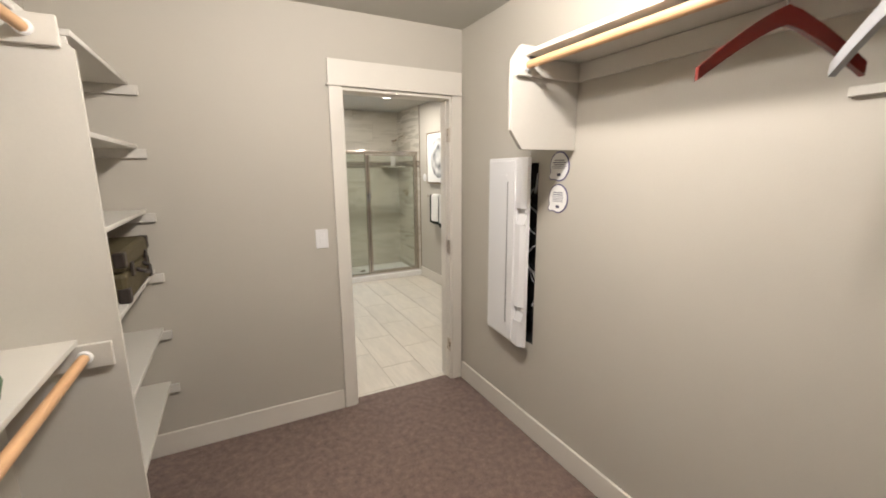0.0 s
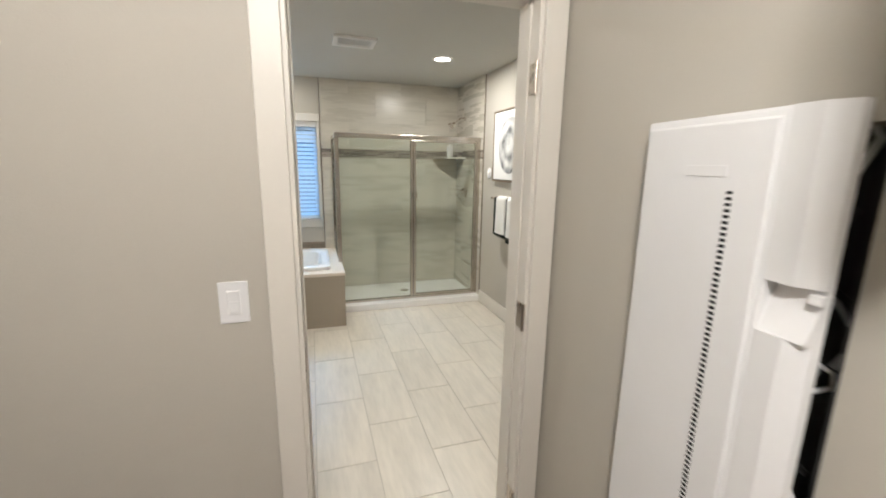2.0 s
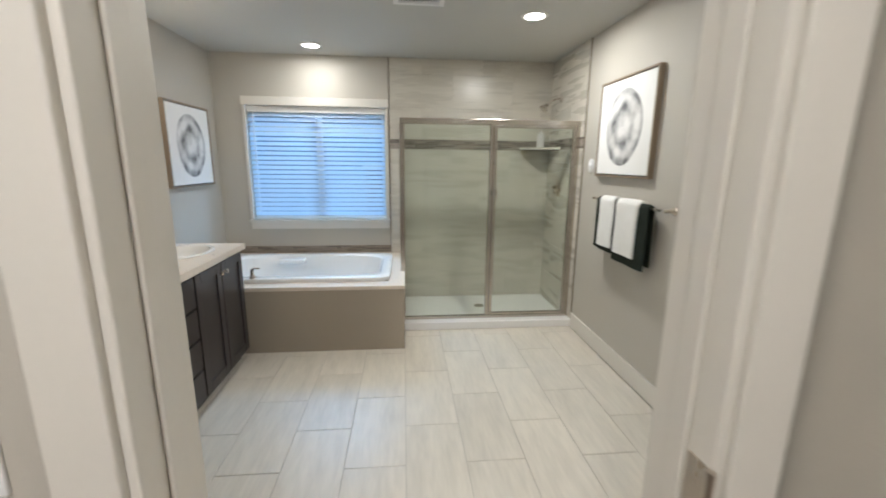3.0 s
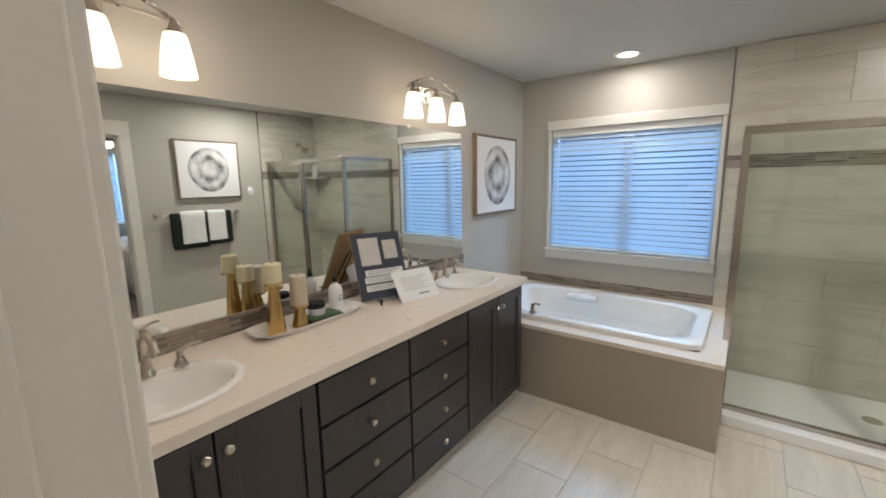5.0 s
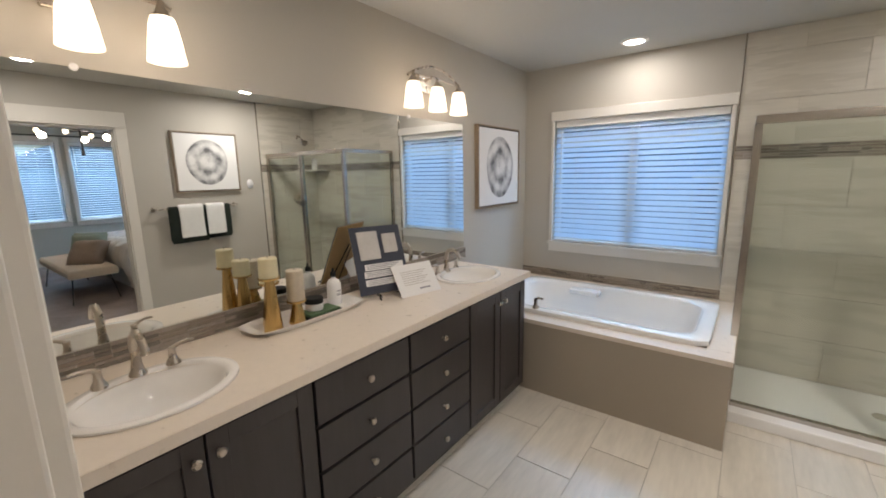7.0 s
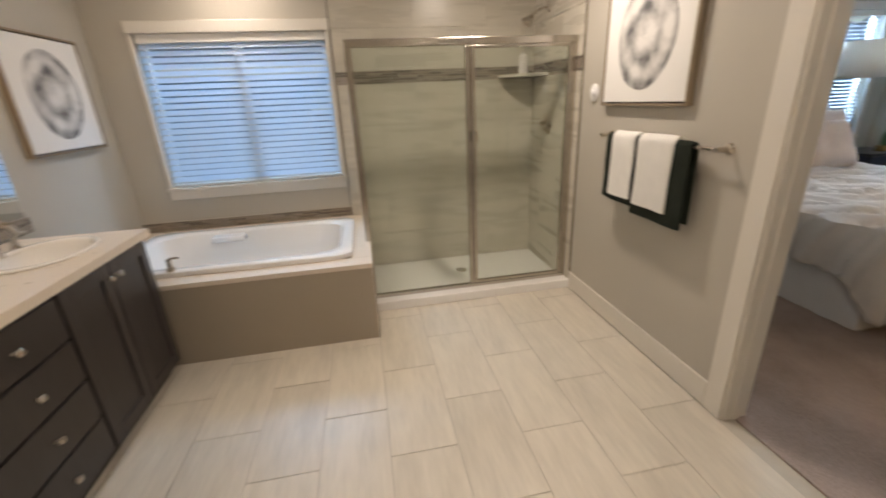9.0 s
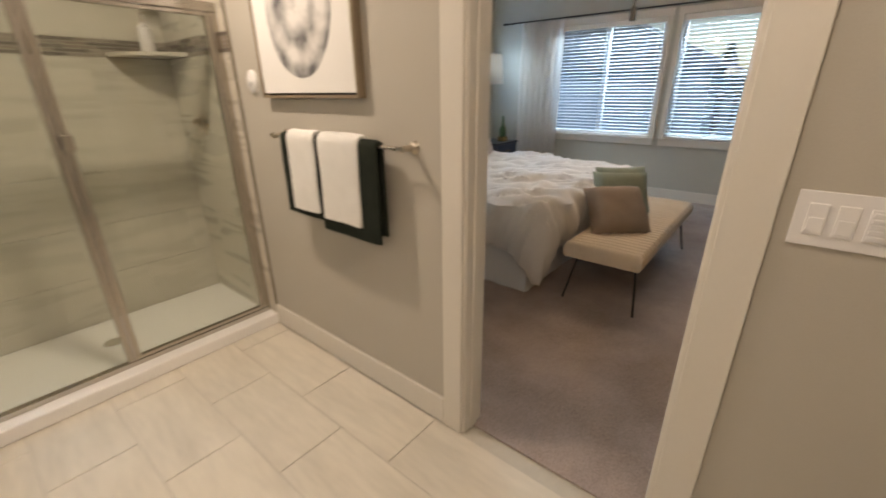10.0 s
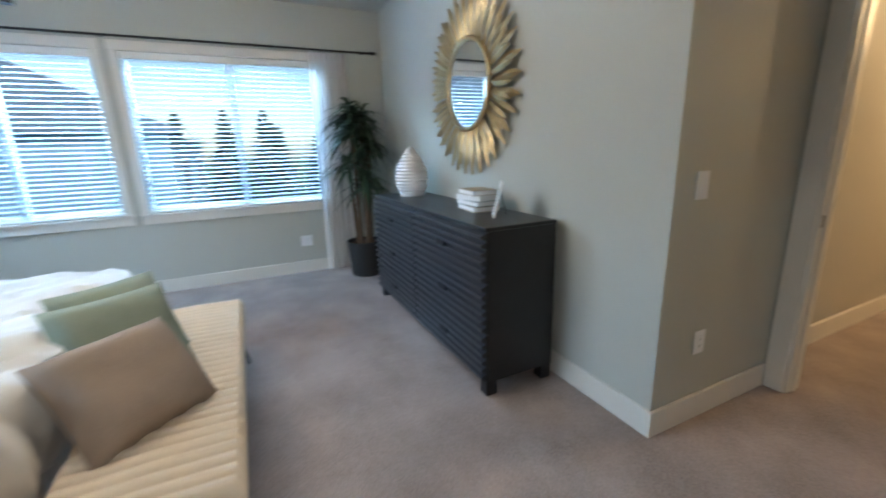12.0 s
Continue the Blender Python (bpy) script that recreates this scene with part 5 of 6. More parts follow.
part("mattress", B(-0.96, 0.96, -1.06, 1.10, 0.412, 0.60, bev=0.03), SKIRT, bed)
dv = part("duvet", drape(bmesh.new(), 1.03, 1.06, 0.70, 0.37, pose(0, -0.12, 0), 3.0, 110), DUVET, bed, "rumpled white duvet", smooth=True)
so = dv.modifiers.new("thick", "SOLIDIFY")
so.thickness, so.offset = 0.02, -1
part("headboard", B(-1.0, 1.0, 1.14, 1.19, 0.006, 1.28, bev=0.015), CREAM, bed, "cream upholstered headboard")


def pillow(x, y, z, w, h, t, lean, rz, m, label, seed):
    bm = cushion(bmesh.new(), w, h, t, Matrix.Identity(4), 14, seed)
    return solid("pillow", bm, m, label, "pillow", "", at=pose(x, y, z, lean, 0, rz), smooth=True)


for k, x in enumerate((4.75, 5.45, 6.12)):
    pillow(x, 6.98, 0.98, 0.66, 0.58, 0.2, 72, 4 * (k - 1), DUVET, "large white pillow against the headboard", k)
for k, x in enumerate((4.80, 5.44, 6.08)):
    pillow(x, 6.79, 0.95, 0.56, 0.54, 0.17, 66, 5 - 6 * k, BLUSH, "blush euro pillow against the white pillows", 7 + k)
pillow(5.32, 6.52, 0.92, 0.50, 0.50, 0.16, 60, 12, SAGE, "sage green throw pillow on the bed", 20)
pillow(5.88, 6.58, 0.91, 0.50, 0.48, 0.16, 60, -10, BLUSH, "blush throw pillow on the bed", 22)
pillow(4.74, 6.42, 0.90, 0.52, 0.50, 0.17, 58, 16, TAN, "taupe throw pillow on the bed", 21)

bench = thing("bench", (5.36, 4.60, 0), "cream channel-tufted bench on thin black legs", "bench")
bm = bmesh.new()
L, D = 0.82, 0.24
n = 150
prev = None
for s in (0,):
    rows = []
    sec = [(-D, 0.34), (-D - 0.012, 0.36), (-D - 0.012, 0.42), (-D + 0.01, 0.447), (0, 0.452), (D - 0.01, 0.447), (D + 0.012, 0.42), (D + 0.012, 0.36), (D, 0.34)]
    for i in range(n + 1):
        x = -L + 2 * L * i / n
        dip = 0.022 * (abs(math.sin(math.pi * i / 5.0)) ** 0.5) - 0.022
        wob = 0.004 * noise.noise((x * 5, 1, 2))
        rows.append([bm.verts.new((x, y + (0.003 * math.sin(i * 0.7) if 2 < q < 6 else 0), z + (dip + wob if z > 0.4 else 0))) for q, (y, z) in enumerate(sec)])
    for p, q in zip(rows, rows[1:]):
        for k in range(len(sec)):
            bm.faces.new((p[k], p[(k + 1) % len(sec)], q[(k + 1) % len(sec)], q[k]))
    bm.faces.new(rows[0])
    bm.faces.new(rows[-1][::-1])
part("seat", bm, CREAM, bench, "cream seat with cross channels", smooth=True)
for x in (-L + 0.14, L - 0.14):
    s = -1 if x < 0 else 1
    part("leg", tube(bmesh.new(), [(x + s * 0.10, -D - 0.0, 0.008), (x, -D + 0.05, 0.325), (x, -D + 0.07, 0.338), (x, D - 0.07, 0.338), (x, D - 0.05, 0.325), (x + s * 0.10, D, 0.008)], 0.007, 10), BLACK, bench, "thin black metal leg frame", smooth=True)
part("rail", cyl(bmesh.new(), (-L + 0.14, 0, 0.332), (L - 0.14, 0, 0.332), 0.007, seg=10), BLACK, bench, smooth=True)
pillow(5.03, 4.68, 0.575, 0.43, 0.39, 0.22, 46, -48, TAN, "taupe throw pillow on the bench", 31)
pillow(5.36, 4.76, 0.61, 0.42, 0.40, 0.20, 58, -58, SAGE, "sage green throw pillow on the bench", 33)
pillow(5.54, 4.80, 0.62, 0.42, 0.40, 0.18, 60, -50, SAGE, "sage green throw pillow on the bench", 36)

ns = thing("nightstand", (7.36, 7.22, 0), "dark navy wooden nightstand beside the bed", "nightstand")
part("body", B(-0.28, 0.28, -0.22, 0.22, 0.10, 0.66, bev=0.006), NAVY, ns)
part("top", B(-0.30, 0.30, -0.24, 0.24, 0.661, 0.69, bev=0.006), BLACKWOOD, ns)
for z in (0.13, 0.31, 0.49):
    d = part("drawer", B(-0.26, 0.26, -0.235, -0.221, z, z + 0.165, bev=0.004), NAVY, ns)
    part("handle", cyl(bmesh.new(), (-0.06, -0.248, z + 0.08), (0.06, -0.248, z + 0.08), 0.006, seg=10), BRASS, d, smooth=True)
for x in (-0.25, 0.25):
    for y in (-0.19, 0.19):
        part("leg", cyl(bmesh.new(), (x, y, 0.006), (x, y, 0.10), 0.014, 0.02, 12), BLACKWOOD, ns, smooth=True)
tl = thing("table_lamp", (7.16, 7.35, 0.69), "table lamp with a slim brass stem and wide linen drum shade", "lamp")
part("base", lathe(bmesh.new(), [(0.085, 0.001), (0.085, 0.015), (0.02, 0.025), (0.01, 0.05)], seg=28), BRASS, tl, smooth=True)
for a in (0, 2.09, 4.19):
    part("stem", tube(bmesh.new(), [(0.06 * math.cos(a), 0.06 * math.sin(a), 0.02), (0.012 * math.cos(a), 0.012 * math.sin(a), 0.80)], 0.006, 8), BRASS, tl, smooth=True)
sd = part("shade", bmesh.new(), LAMPSHADE, tl, "cream linen drum shade")
bm = bmesh.new()
seg = 40
ra, rb = 0.285, 0.315
a = [bm.verts.new((ra * math.cos(2 * math.pi * k / seg), ra * math.sin(2 * math.pi * k / seg), 1.16)) for k in range(seg)]
b = [bm.verts.new((rb * math.cos(2 * math.pi * k / seg), rb * math.sin(2 * math.pi * k / seg), 0.79)) for k in range(seg)]
for k in range(seg):
    bm.faces.new((a[k], a[(k + 1) % seg], b[(k + 1) % seg], b[k]))
sd.data = mesh_of("shade", bm, LAMPSHADE, True)
so = sd.modifiers.new("thick", "SOLIDIFY")
so.thickness = 0.004
vs = thing("slim_bottle_vase", (7.56, 7.2, 0.69), "dark green glass bottle vase on the nightstand", "vase")
part("body", lathe(bmesh.new(), [(0.045, 0.001), (0.052, 0.02), (0.05, 0.16), (0.02, 0.22), (0.014, 0.33), (0.018, 0.345)], seg=24), GREENPOT, vs, smooth=True)
bk = thing("gold_box", (7.40, 7.10, 0.69), "small brass trinket box on the nightstand", "box")
part("body", B(-0.07, 0.07, -0.045, 0.045, 0.001, 0.05, bev=0.004), BRASS, bk)
part("lid", B(-0.073, 0.073, -0.048, 0.048, 0.051, 0.066, bev=0.004), BRASS, bk)

# dresser
dr = thing("dresser", (6.03, 2.99, 0), "black wooden dresser with a ribbed slatted front", "dresser")
DW, DD, DH = 0.925, 0.215, 0.938
part("body", B(-DW, DW, -DD, DD - 0.01, 0.09, DH - 0.02), BLACKWOOD, dr)
part("top", B(-DW - 0.002, DW + 0.002, -DD - 0.002, DD + 0.012, DH - 0.0195, DH, bev=0.003), BLACKWOOD, dr)
for x in (-DW + 0.035, DW - 0.035):
    for y in (-DD + 0.035, DD - 0.03):
        part("foot", B(x - 0.033, x + 0.033, y - 0.033, y + 0.033, 0.006, 0.0895, bev=0.004), BLACKWOOD, dr)
cols = [(-DW, -0.003), (0.003, DW)]
rows_ = [(0.095, 0.365), (0.372, 0.642), (0.649, 0.912)]
for c0, c1 in cols:
    for z0, z1 in rows_:
        d = part("drawer", B(c0 + 0.003, c1 - 0.003, DD - 0.0095, DD + 0.004, z0, z1), BLACKWOOD, dr)
        ns_ = 6
        hh = (z1 - z0) / ns_
        sl = None
        for k in range(ns_):
            zc = z0 + hh * (k + 0.5)
            prof = [(DD + 0.0041, zc - hh * 0.42), (DD + 0.034, zc - hh * 0.10), (DD + 0.036, zc + hh * 0.22), (DD + 0.0041, zc + hh * 0.42)]
            part("slat", prism(bmesh.new(), prof, (c0 + 0.004, 0, 0), (0, 1, 0), (0, 0, 1), (c1 - c0 - 0.008, 0, 0)), SLAT_SHEEN, d)
        part("pull", B((c0 + c1) / 2 - 0.05, (c0 + c1) / 2 + 0.05, DD + 0.03, DD + 0.044, (z0 + z1) / 2 - 0.014, (z0 + z1) / 2 + 0.014, bev=0.004), BLACK, d)

DT = DH
v = thing("ribbed_vase", (6.68, 2.97, DT), "white ribbed teardrop vase on the dresser", "vase")
bm = bmesh.new()
pr = []
for k in range(91):
    z = 0.40 * k / 90
    t = k / 90
    r = 0.125 * (math.sin(math.pi * min(1, 0.22 + 0.78 * t)) ** 0.9) * (1 if t < 0.5 else 1.0) + 0.012
    r += 0.005 * math.cos(2 * math.pi * k / 6.0) * (1 if t < 0.9 else 0)
    pr.append((max(0.012, r), z + 0.001))
part("body", lathe(bm, pr, seg=40), VASE, v, smooth=True)
bz = DT + 0.001
for k, (m, w) in enumerate(((BOOK, 0.13), (TEAL, 0.125), (PAPER, 0.12), (BOOK, 0.11))):
    b = thing("book", (5.66, 2.93, bz), "cloth-bound hardback in a small stack", "book", "stacked books", rz=8 * (k % 3) - 6)
    part("cover", box(box(box(bmesh.new(), -w, w, -0.085, 0.085, 0, 0.003), -w, w, -0.085, 0.085, 0.029, 0.032), -w, w, -0.085, -0.081, 0.003, 0.029), m, b)
    part("page_block", B(-w + 0.004, w - 0.004, -0.0805, 0.081, 0.0032, 0.0288), PAPER, b)
    bz += 0.0325
pf = thing("photo_frame", (5.37, 3.0, DT), "small white photo frame leaning back on the dresser", "photo frame", rz=150)
bd = part("frame", B(-0.075, 0.075, -0.006, 0.006, 0.001, 0.20, bev=0.003), WHITE, pf)
part("photo", B(-0.05, 0.05, -0.0085, -0.0062, 0.03, 0.17), SAMPLE, bd)
bd.matrix_basis = pose(0, 0, 0.001, -14, 0, 0)
part("strut", B(-0.02, 0.02, 0.07, 0.074, 0.0, 0.14), BLACK, pf).matrix_basis = pose(0, 0, 0, 14, 0, 0)

# sunburst mirror
sbm = thing("sunburst_mirror", (6.08, 2.715, 1.74), "round wall mirror in a gold feathered sunburst frame", "mirror")
glass = lathe(bmesh.new(), [(0.28, 0.0), (0.28, 0.018), (0.275, 0.02)], seg=64)
part("mirror_glass", glass, MIRROR, sbm).matrix_basis = pose(0, 0.025, 0, -90, 0, 0)
bm = bmesh.new()
pts = [(0.295 * math.cos(2 * math.pi * k / 64), 0.05, 0.295 * math.sin(2 * math.pi * k / 64)) for k in range(65)]
part("inner_ring", tube(bm, pts, 0.017, 10), GOLD, sbm, smooth=True)


def feather(length, width, depth):
    bm = bmesh.new()
    n = 9
    L_, C_, R_ = [], [], []
    for k in range(n + 1):
        t = k / n
        w = width * (0.55 + 0.9 * t) * (1 - max(0, t - 0.62) ** 1.6 * 4.6)
        w = max(0.003, w)
        x = length * t
        bow = depth * math.sin(t * 2.4)
        L_.append(bm.verts.new((x, -w / 2, bow)))
        C_.append(bm.verts.new((x, 0, bow + 0.014)))
        R_.append(bm.verts.new((x, w / 2, bow)))
    for k in range(n):
        bm.faces.new((L_[k], L_[k + 1], C_[k + 1], C_[k]))
        bm.faces.new((C_[k], C_[k + 1], R_[k + 1], R_[k]))
        bm.faces.new((L_[k], C_[k], R_[k], )) if k == 0 else None
        bm.faces.new((R_[k], R_[k + 1], L_[k + 1], L_[k]))
    return bm


for ring, (cnt, ln, off, zz) in enumerate(((34, 0.34, 0.0, 0.012), (34, 0.27, 0.5, 0.028))):
    fm = mesh_of("feather", feather(ln, 0.052, 0.03), GOLD, True)
    for k in range(cnt):
        q = new("feather", fm)
        q.parent = sbm
        q.matrix_basis = pose(0, zz, 0, -90, 0, 0) @ pose(0, 0, 0, 0, 0, 360 * (k + off) / cnt + random.uniform(-1.5, 1.5)) @ pose(0.275, 0, 0)

# potted palm in the corner
pl = thing("potted_palm", (7.68, 3.15, 0), "tall dark-leaved cane palm in a black basket", "plant")
part("basket", lathe(bmesh.new(), [(0.15, 0.007), (0.16, 0.02), (0.19, 0.36), (0.195, 0.38), (0.17, 0.38), (0.165, 0.34)], seg=32), POT, pl, "black woven basket", smooth=True)
part("soil", lathe(bmesh.new(), [(0.168, 0.335), (0.168, 0.345)], seg=24), TRUNK, pl)
random.seed(11)
tops = []
for k in range(6):
    a = k * 1.05 + 0.3
    h = (1.75, 1.25, 1.55, 1.05, 1.40, 1.68)[k]
    pts = [(0.07 * math.cos(a) * (1 + 0.5 * i / 5), 0.07 * math.sin(a) * (1 + 0.5 * i / 5), 0.34 + (h - 0.34) * i / 5 ) for i in range(6)]
    pts = [(x + 0.015 * noise.noise((i, k, 0)), y + 0.015 * noise.noise((i, k, 4)), z) for i, (x, y, z) in enumerate(pts)]
    part("cane", tube(bmesh.new(), pts, 0.02, 10), TRUNK, pl, smooth=True)
    tops.append(pts[-1])
bm = bmesh.new()
for tx, ty, tz in tops:
    for k in range(60):
        a = random.uniform(0, 2 * math.pi)
        el = random.uniform(-0.2, 1.2)
        ln = random.uniform(0.22, 0.44)
        base = Vector((tx, ty, tz - random.uniform(0, 0.14)))
        d = Vector((math.cos(a) * math.cos(el), math.sin(a) * math.cos(el), math.sin(el)))
        side = d.cross(Vector((0, 0, 1))).normalized()
        w = random.uniform(0.014, 0.026)
        p = []
        for i in range(6):
            t = i / 5
            c = base + d * ln * t + Vector((0, 0, -0.16 * t * t * ln / 0.25))
            # keep the crown clear of the two walls
            c.x = min(c.x, 0.38)
            c.y = max(c.y, -0.38)
            ww = w * math.sin(math.pi * (0.12 + 0.88 * t)) + 0.001
            p.append((bm.verts.new(c - side * ww), bm.verts.new(c + side * ww)))
        for q, r in zip(p, p[1:]):
            bm.faces.new((q[0], q[1], r[1], r[0]))
part("crown", bm, LEAF, pl, "clumps of narrow dark green leaves")

# curtains and rods
rod = thing("curtain_rod", (0, 0, 0), "black metal curtain rod above the windows", "curtain rod")
for y0, y1 in ((2.83, 7.5),):
    part("pole", cyl(bmesh.new(), (8.02, y0, 2.32), (8.02, y1, 2.32), 0.010, seg=12), BLACK, rod, smooth=True)
    for y in (y0, y1):
        part("finial", cyl(bmesh.new(), (8.02, y - 0.03, 2.32), (8.02, y + 0.03, 2.32), 0.016, seg=12), BLACK, rod, smooth=True)
    for y in (y0 + 0.1, 5.18, y1 - 0.1):
        part("bracket", B(8.02, 8.099, y - 0.008, y + 0.008, 2.313, 2.327), BLACK, rod)


def curtain(y0, y1, label, seed, flare=0.0):
    bm = bmesh.new()
    n, m = 90, 24
    g = []
    for i in range(n + 1):
        row = []
        t = i / n
        for j in range(m + 1):
            z = 2.30 - (2.30 - 0.015) * j / m
            y = y0 + (y1 - y0) * t + flare * (j / m) * (t - 0.5) * 0.5
            x = 8.02 + 0.035 * math.sin(t * 2 * math.pi * 7 + seed + 0.5 * noise.noise((j * 0.2, seed, 0))) + 0.01 * noise.noise((t * 9, j * 0.3, seed))
            row.append(bm.verts.new((x, y, z)))
        g.append(row)
    for i in range(n):
        for j in range(m):
            bm.faces.new((g[i][j], g[i + 1][j], g[i + 1][j + 1], g[i][j + 1]))
    return solid("curtain", bm, SHEER, label, "curtain", "sheer curtains", smooth=True)


curtain(6.55, 7.22, "sheer white curtain panel hanging beside the window", 0.3)
curtain(3.12, 3.50, "sheer white curtain panel gathered beside the window", 2.1)

# chandelier
ch = thing("chandelier", (5.6, 4.93, HB), "black branching chandelier with small globe bulbs", "chandelier")
part("canopy", lathe(bmesh.new(), [(0.065, -0.001), (0.065, -0.02), (0.01, -0.03)], seg=28), BLACK, ch, smooth=True)
part("stem", cyl(bmesh.new(), (0, 0, -0.02), (0, 0, -0.80), 0.010, seg=12), BLACK, ch, smooth=True)
part("hub", cyl(bmesh.new(), (0, 0, -0.875), (0, 0, -0.78), 0.022, seg=16), BLACK, ch, smooth=True)
for k, (an, ln, z) in enumerate(((0.5, 0.42, -0.51), (2.2, 0.45, -0.45), (3.7, 0.42, -0.53), (5.2, 0.46, -0.48), (1.4, 0.30, -0.55), (4.5, 0.34, -0.41))):
    c, s = math.cos(an), math.sin(an)
    part("arm", cyl(bmesh.new(), (-0.12 * c, -0.12 * s, z), (ln * c, ln * s, z), 0.006, seg=8), BLACK, ch, smooth=True)
    part("socket", cyl(bmesh.new(), (ln * c, ln * s, z - 0.03), (ln * c, ln * s, z + 0.02), 0.016, seg=12), BLACK, ch, smooth=True)
    bm = bmesh.new()
    bmesh.ops.create_uvsphere(bm, u_segments=16, v_segments=10, radius=0.032, matrix=Matrix.Translation((ln * c, ln * s, z - 0.055)))
    part("bulb", bm, BULB, ch, "lit globe bulb", smooth=True)

# ---- outside ----
structure("ground", B(-300, 300, -300, 300, -3.3, -3.2), LAWN, "green lawn outside the house", "ground")


def house(at, rz, w, d, h, roof_h, label):
    ob = thing("neighbour_house", at, label, "house", rz=rz)
    part("wall", B(-w / 2, w / 2, -d / 2, d / 2, 0, h), SIDING, ob)
    bm = prism(bmesh.new(), [(-d / 2 - 0.5, h), (d / 2 + 0.5, h), (0, h + roof_h)], (-w / 2 - 0.4, 0, 0), (0, 1, 0), (0, 0, 1), (w + 0.8, 0, 0))
    part("roof", bm, ROOF, ob)
    bm = bmesh.new()
    for s in (-1, 1):
        box(bm, -w / 2 - 0.4, w / 2 + 0.4, s * (d / 2 + 0.5) - 0.06, s * (d / 2 + 0.5) + 0.06, h - 0.2, h)
    part("eave", bm, WHITE, ob)
    for s in (-1, 1):
        for x in (-w / 4, w / 4):
            wd = part("window", B(x - 0.7, x + 0.7, s * d / 2 - 0.05, s * d / 2 + 0.05, h - 2.3, h - 0.9), NAVY, ob)
            part("window_frame", box(box(bmesh.new(), x - 0.8, x + 0.8, s * d / 2 - 0.07, s * d / 2 + 0.07, h - 0.9, h - 0.8), x - 0.8, x + 0.8, s * d / 2 - 0.07, s * d / 2 + 0.07, h - 2.4, h - 2.3), WHITE, wd)
    return ob


house((25, 12.2, -3.2), 0, 12, 12, 5.2, 3.2, "two-storey neighbouring house with blue-grey siding and dark roof")
house((5.5, 16.5, -3.2), 0, 16, 9, 5.4, 2.6, "neighbouring house close by with blue-grey siding")


def conifer(at, h, seed):
    ob = thing("conifer_tree", at, "tall dark green conifer in the distance", "tree", "distant conifers")
    part("trunk", cyl(bmesh.new(), (0, 0, 0), (0, 0, h * 0.95), 0.25, 0.03, 8), TRUNK, ob)
    rnd = random.Random(seed)
    bm = bmesh.new()
    for k in range(420):
        t = rnd.random() ** 0.8
        z = h * (0.12 + 0.88 * t)
        r = (1 - t) ** 0.7 * h * 0.3 * rnd.uniform(0.5, 1.1) + 0.15
        a = rnd.uniform(0, 6.283)
        c = Vector((0, 0, z))
        e = Vector((r * math.cos(a), r * math.sin(a), z - 0.25 * r - 0.1))
        side = Vector((-math.sin(a), math.cos(a), 0)) * (0.18 + 0.22 * r)
        m = c.lerp(e, 0.65)
        vs_ = [bm.verts.new(p) for p in (c, m + side, e, m - side)]
        bm.faces.new(vs_)
    part("crown", bm, CONIFER, ob)


random.seed(21)
for k in range(34):
    conifer((44 + random.uniform(0, 22), -30 + 2.0 * k + random.uniform(-1.5, 1.5), -3.2), random.uniform(5.6, 9.0), k)

# ---- tiles ----
cut = {}


def floor_tile(x0, x1, y0, y1):
    w, d = round(x1 - x0, 3), round(y1 - y0, 3)
    if w < 0.02 or d < 0.02:
        return
    if (w, d) not in cut:
        cut[(w, d)] = mesh_of("tile", B(-w / 2 + 0.002, w / 2 - 0.002, -d / 2 + 0.002, d / 2 - 0.002, -0.008, 0.0, bev=0.0012), TILE)
    q = new("floor_tile", cut[(w, d)])
    q.parent = floor_bath
    q.matrix_basis = pose((x0 + x1) / 2, (y0 + y1) / 2, 0)


TW, TL = 0.302, 0.61
for i in range(-5, 9):
    xa = 1.0 + TW * i
    off = 4.80 if i % 2 == 0 else 5.10
    for j in range(-4, 4):
        ya = off + TL * j
        x0, x1 = max(xa, -0.19), min(xa + TW, 3.125)
        y0, y1 = max(ya, 3.236), min(ya + TL, 6.2)
        if x1 > x0 and y1 > y0:
            floor_tile(x0, x1, y0, y1)

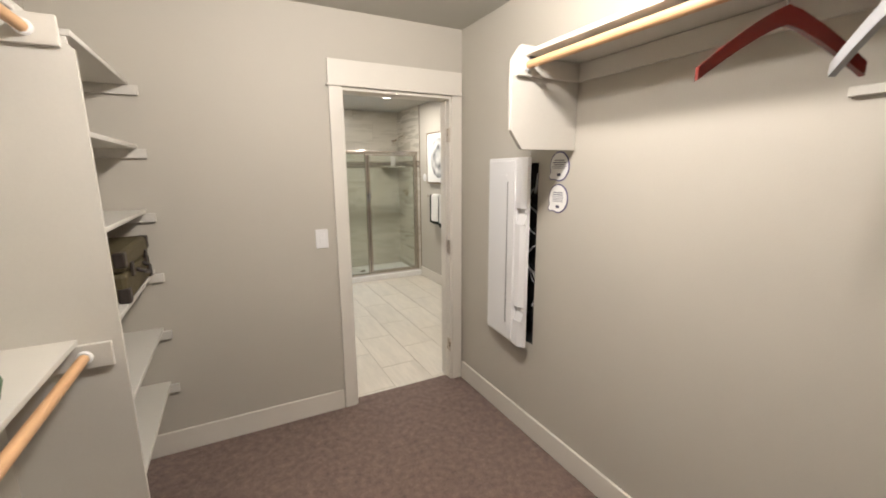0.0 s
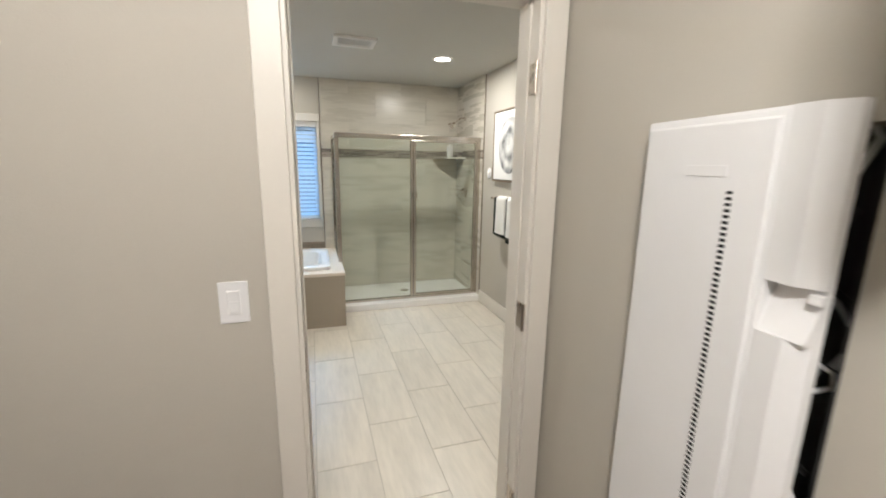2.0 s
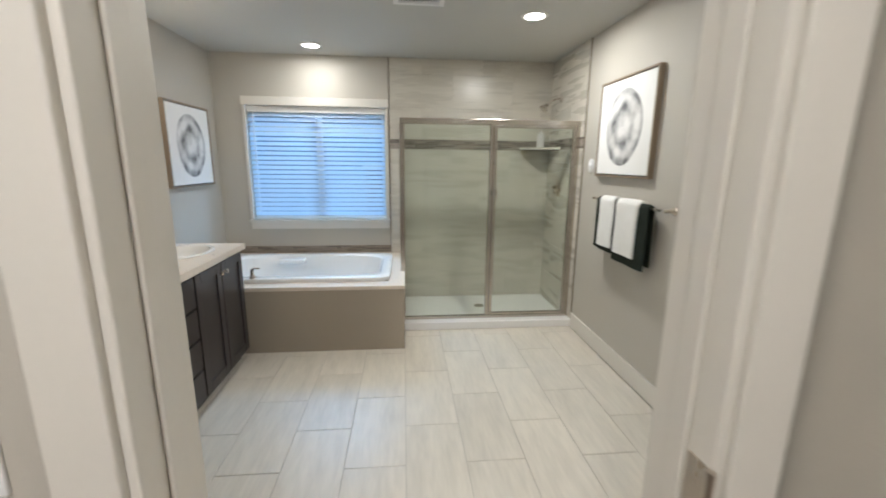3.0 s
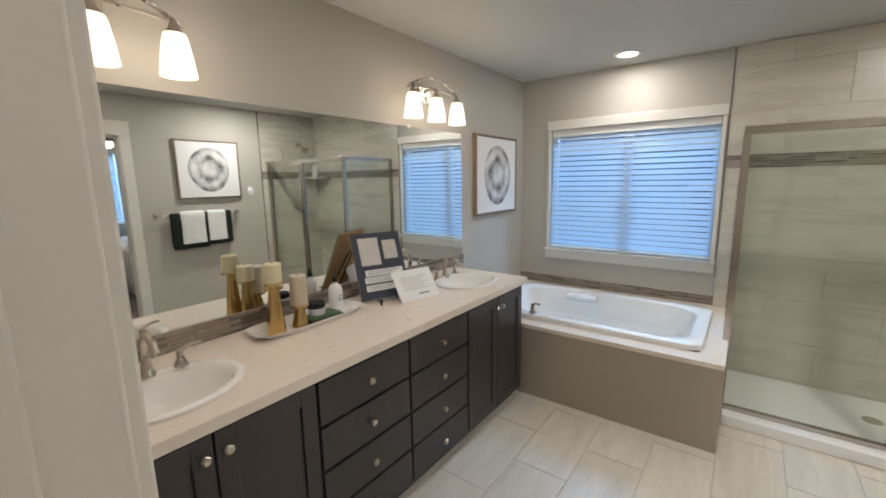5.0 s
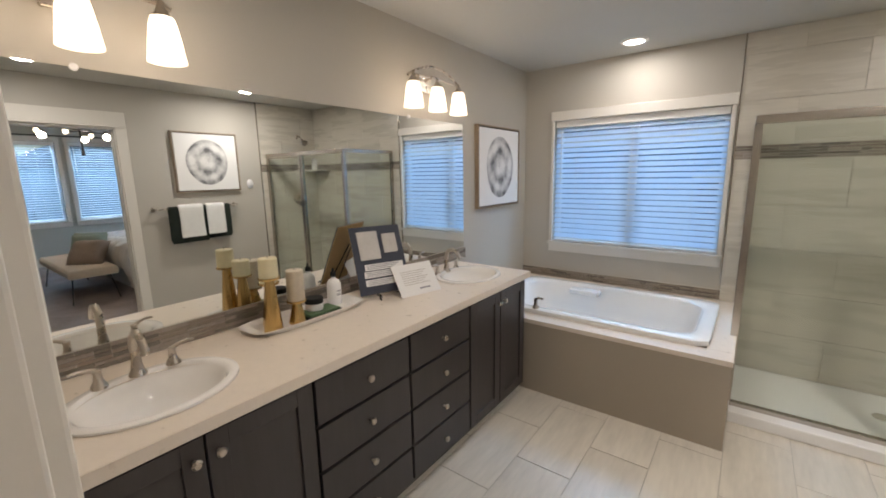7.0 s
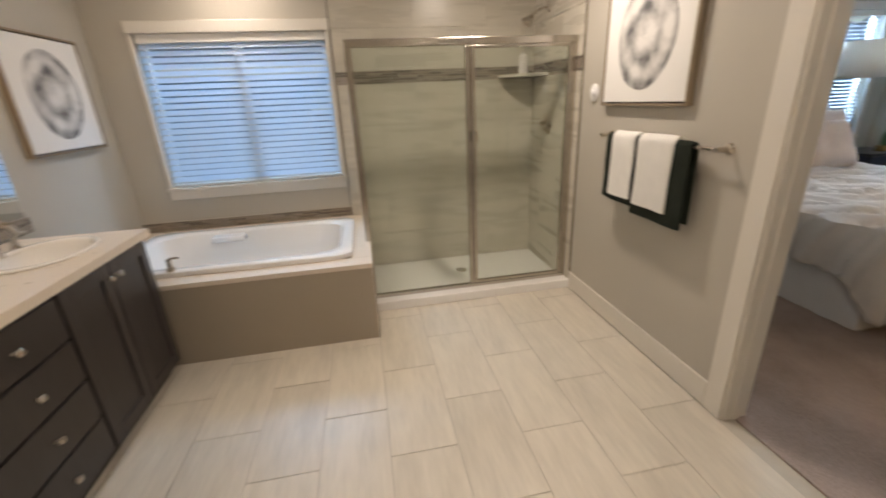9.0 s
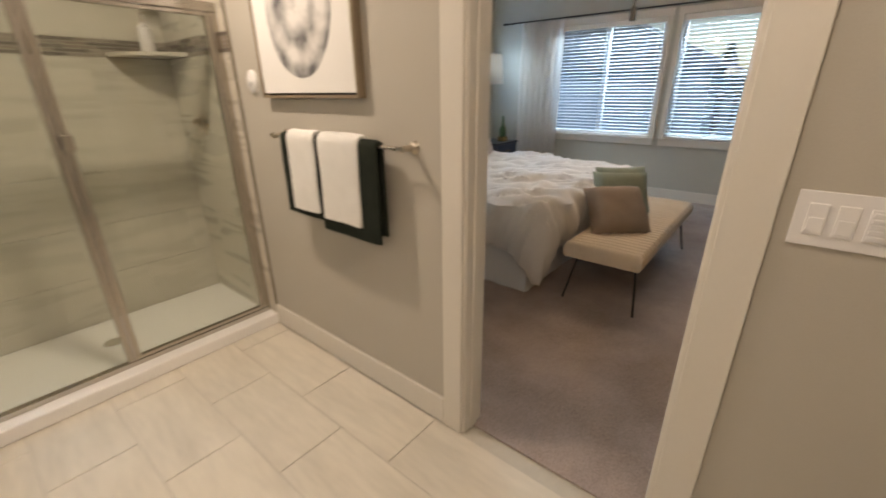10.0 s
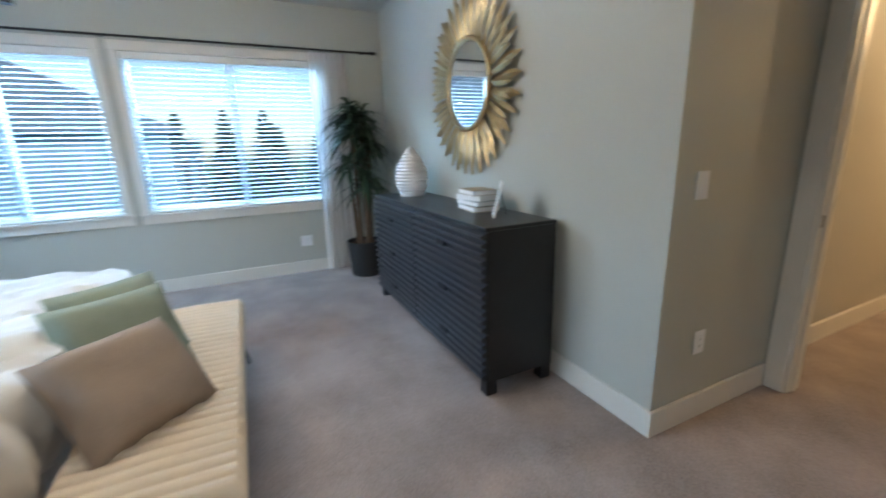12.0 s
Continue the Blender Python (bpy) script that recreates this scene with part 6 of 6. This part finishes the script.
# shower wall tiles on the back and side walls, with the mosaic band
back = tagged(new("wall_shower_tiles", mesh_of("bed", B(1.47, 3.129, 6.991, 6.9995, 0.036, H - 0.002), GROUT)), "pale stone-look wall tiles with a mosaic band", "tile wall", kind="structure")
side = tagged(new("wall_shower_side", mesh_of("bed", B(3.1205, 3.1295, 6.15, 6.9905, 0.036, H - 0.002), GROUT)), "pale stone-look wall tiles on the shower's side wall", "tile wall", kind="structure")
wcut = {}


def wall_tile(parent, axis, a0, a1, z0, z1):
    w, h = round(a1 - a0, 3), round(z1 - z0, 3)
    if w < 0.02 or h < 0.02:
        return
    key = (axis, w, h)
    if key not in wcut:
        if axis == "x":
            wcut[key] = mesh_of("tile", B(-w / 2 + 0.0015, w / 2 - 0.0015, -0.006, 0.0, -h / 2 + 0.0015, h / 2 - 0.0015, bev=0.001), WTILE)
        else:
            wcut[key] = mesh_of("tile", B(-0.006, 0.0, -w / 2 + 0.0015, w / 2 - 0.0015, -h / 2 + 0.0015, h / 2 - 0.0015, bev=0.001), WTILE)
    q = new("wall_tile", wcut[key])
    q.parent = parent
    q.matrix_basis = pose((a0 + a1) / 2, 6.991, (z0 + z1) / 2) if axis == "x" else pose(3.1205, (a0 + a1) / 2, (z0 + z1) / 2)


LEVELS = [0.036, 0.34, 0.655, 0.965, 1.275, 1.60, 1.695, 2.0, 2.31, H - 0.002]
for k in range(len(LEVELS) - 1):
    z0, z1 = LEVELS[k], LEVELS[k + 1]
    if k == 5:
        strips("mosaic_strip", back, "x", 1.47, 3.118, z0, z1, 6.991, -0.006, 5, 17)
        strips("mosaic_strip", side, "y", 6.15, 6.984, z0, z1, 3.1205, -0.006, 5, 18)
        continue
    off = 1.79 if k in (1, 3, 6, 8) else 2.095
    for j in range(-2, 4):
        a = off + 0.61 * j
        wall_tile(back, "x", max(a, 1.47), min(a + 0.61, 3.118), z0, z1)
        b = (6.15 if k % 2 else 5.85) + 0.61 * j
        wall_tile(side, "y", max(b, 6.15), min(b + 0.61, 6.984), z0, z1)
structure("tile_trim", B(3.1165, 3.1295, 6.141, 6.149, 0.072, H - 0.002), FRAME_MET, "slim metal edge trim beside the tiles", "trim")
structure("tile_trim", B(1.462, 1.4695, 6.988, 6.9995, 0.62, H - 0.002), FRAME_MET, "slim metal edge trim beside the tiles", "trim")
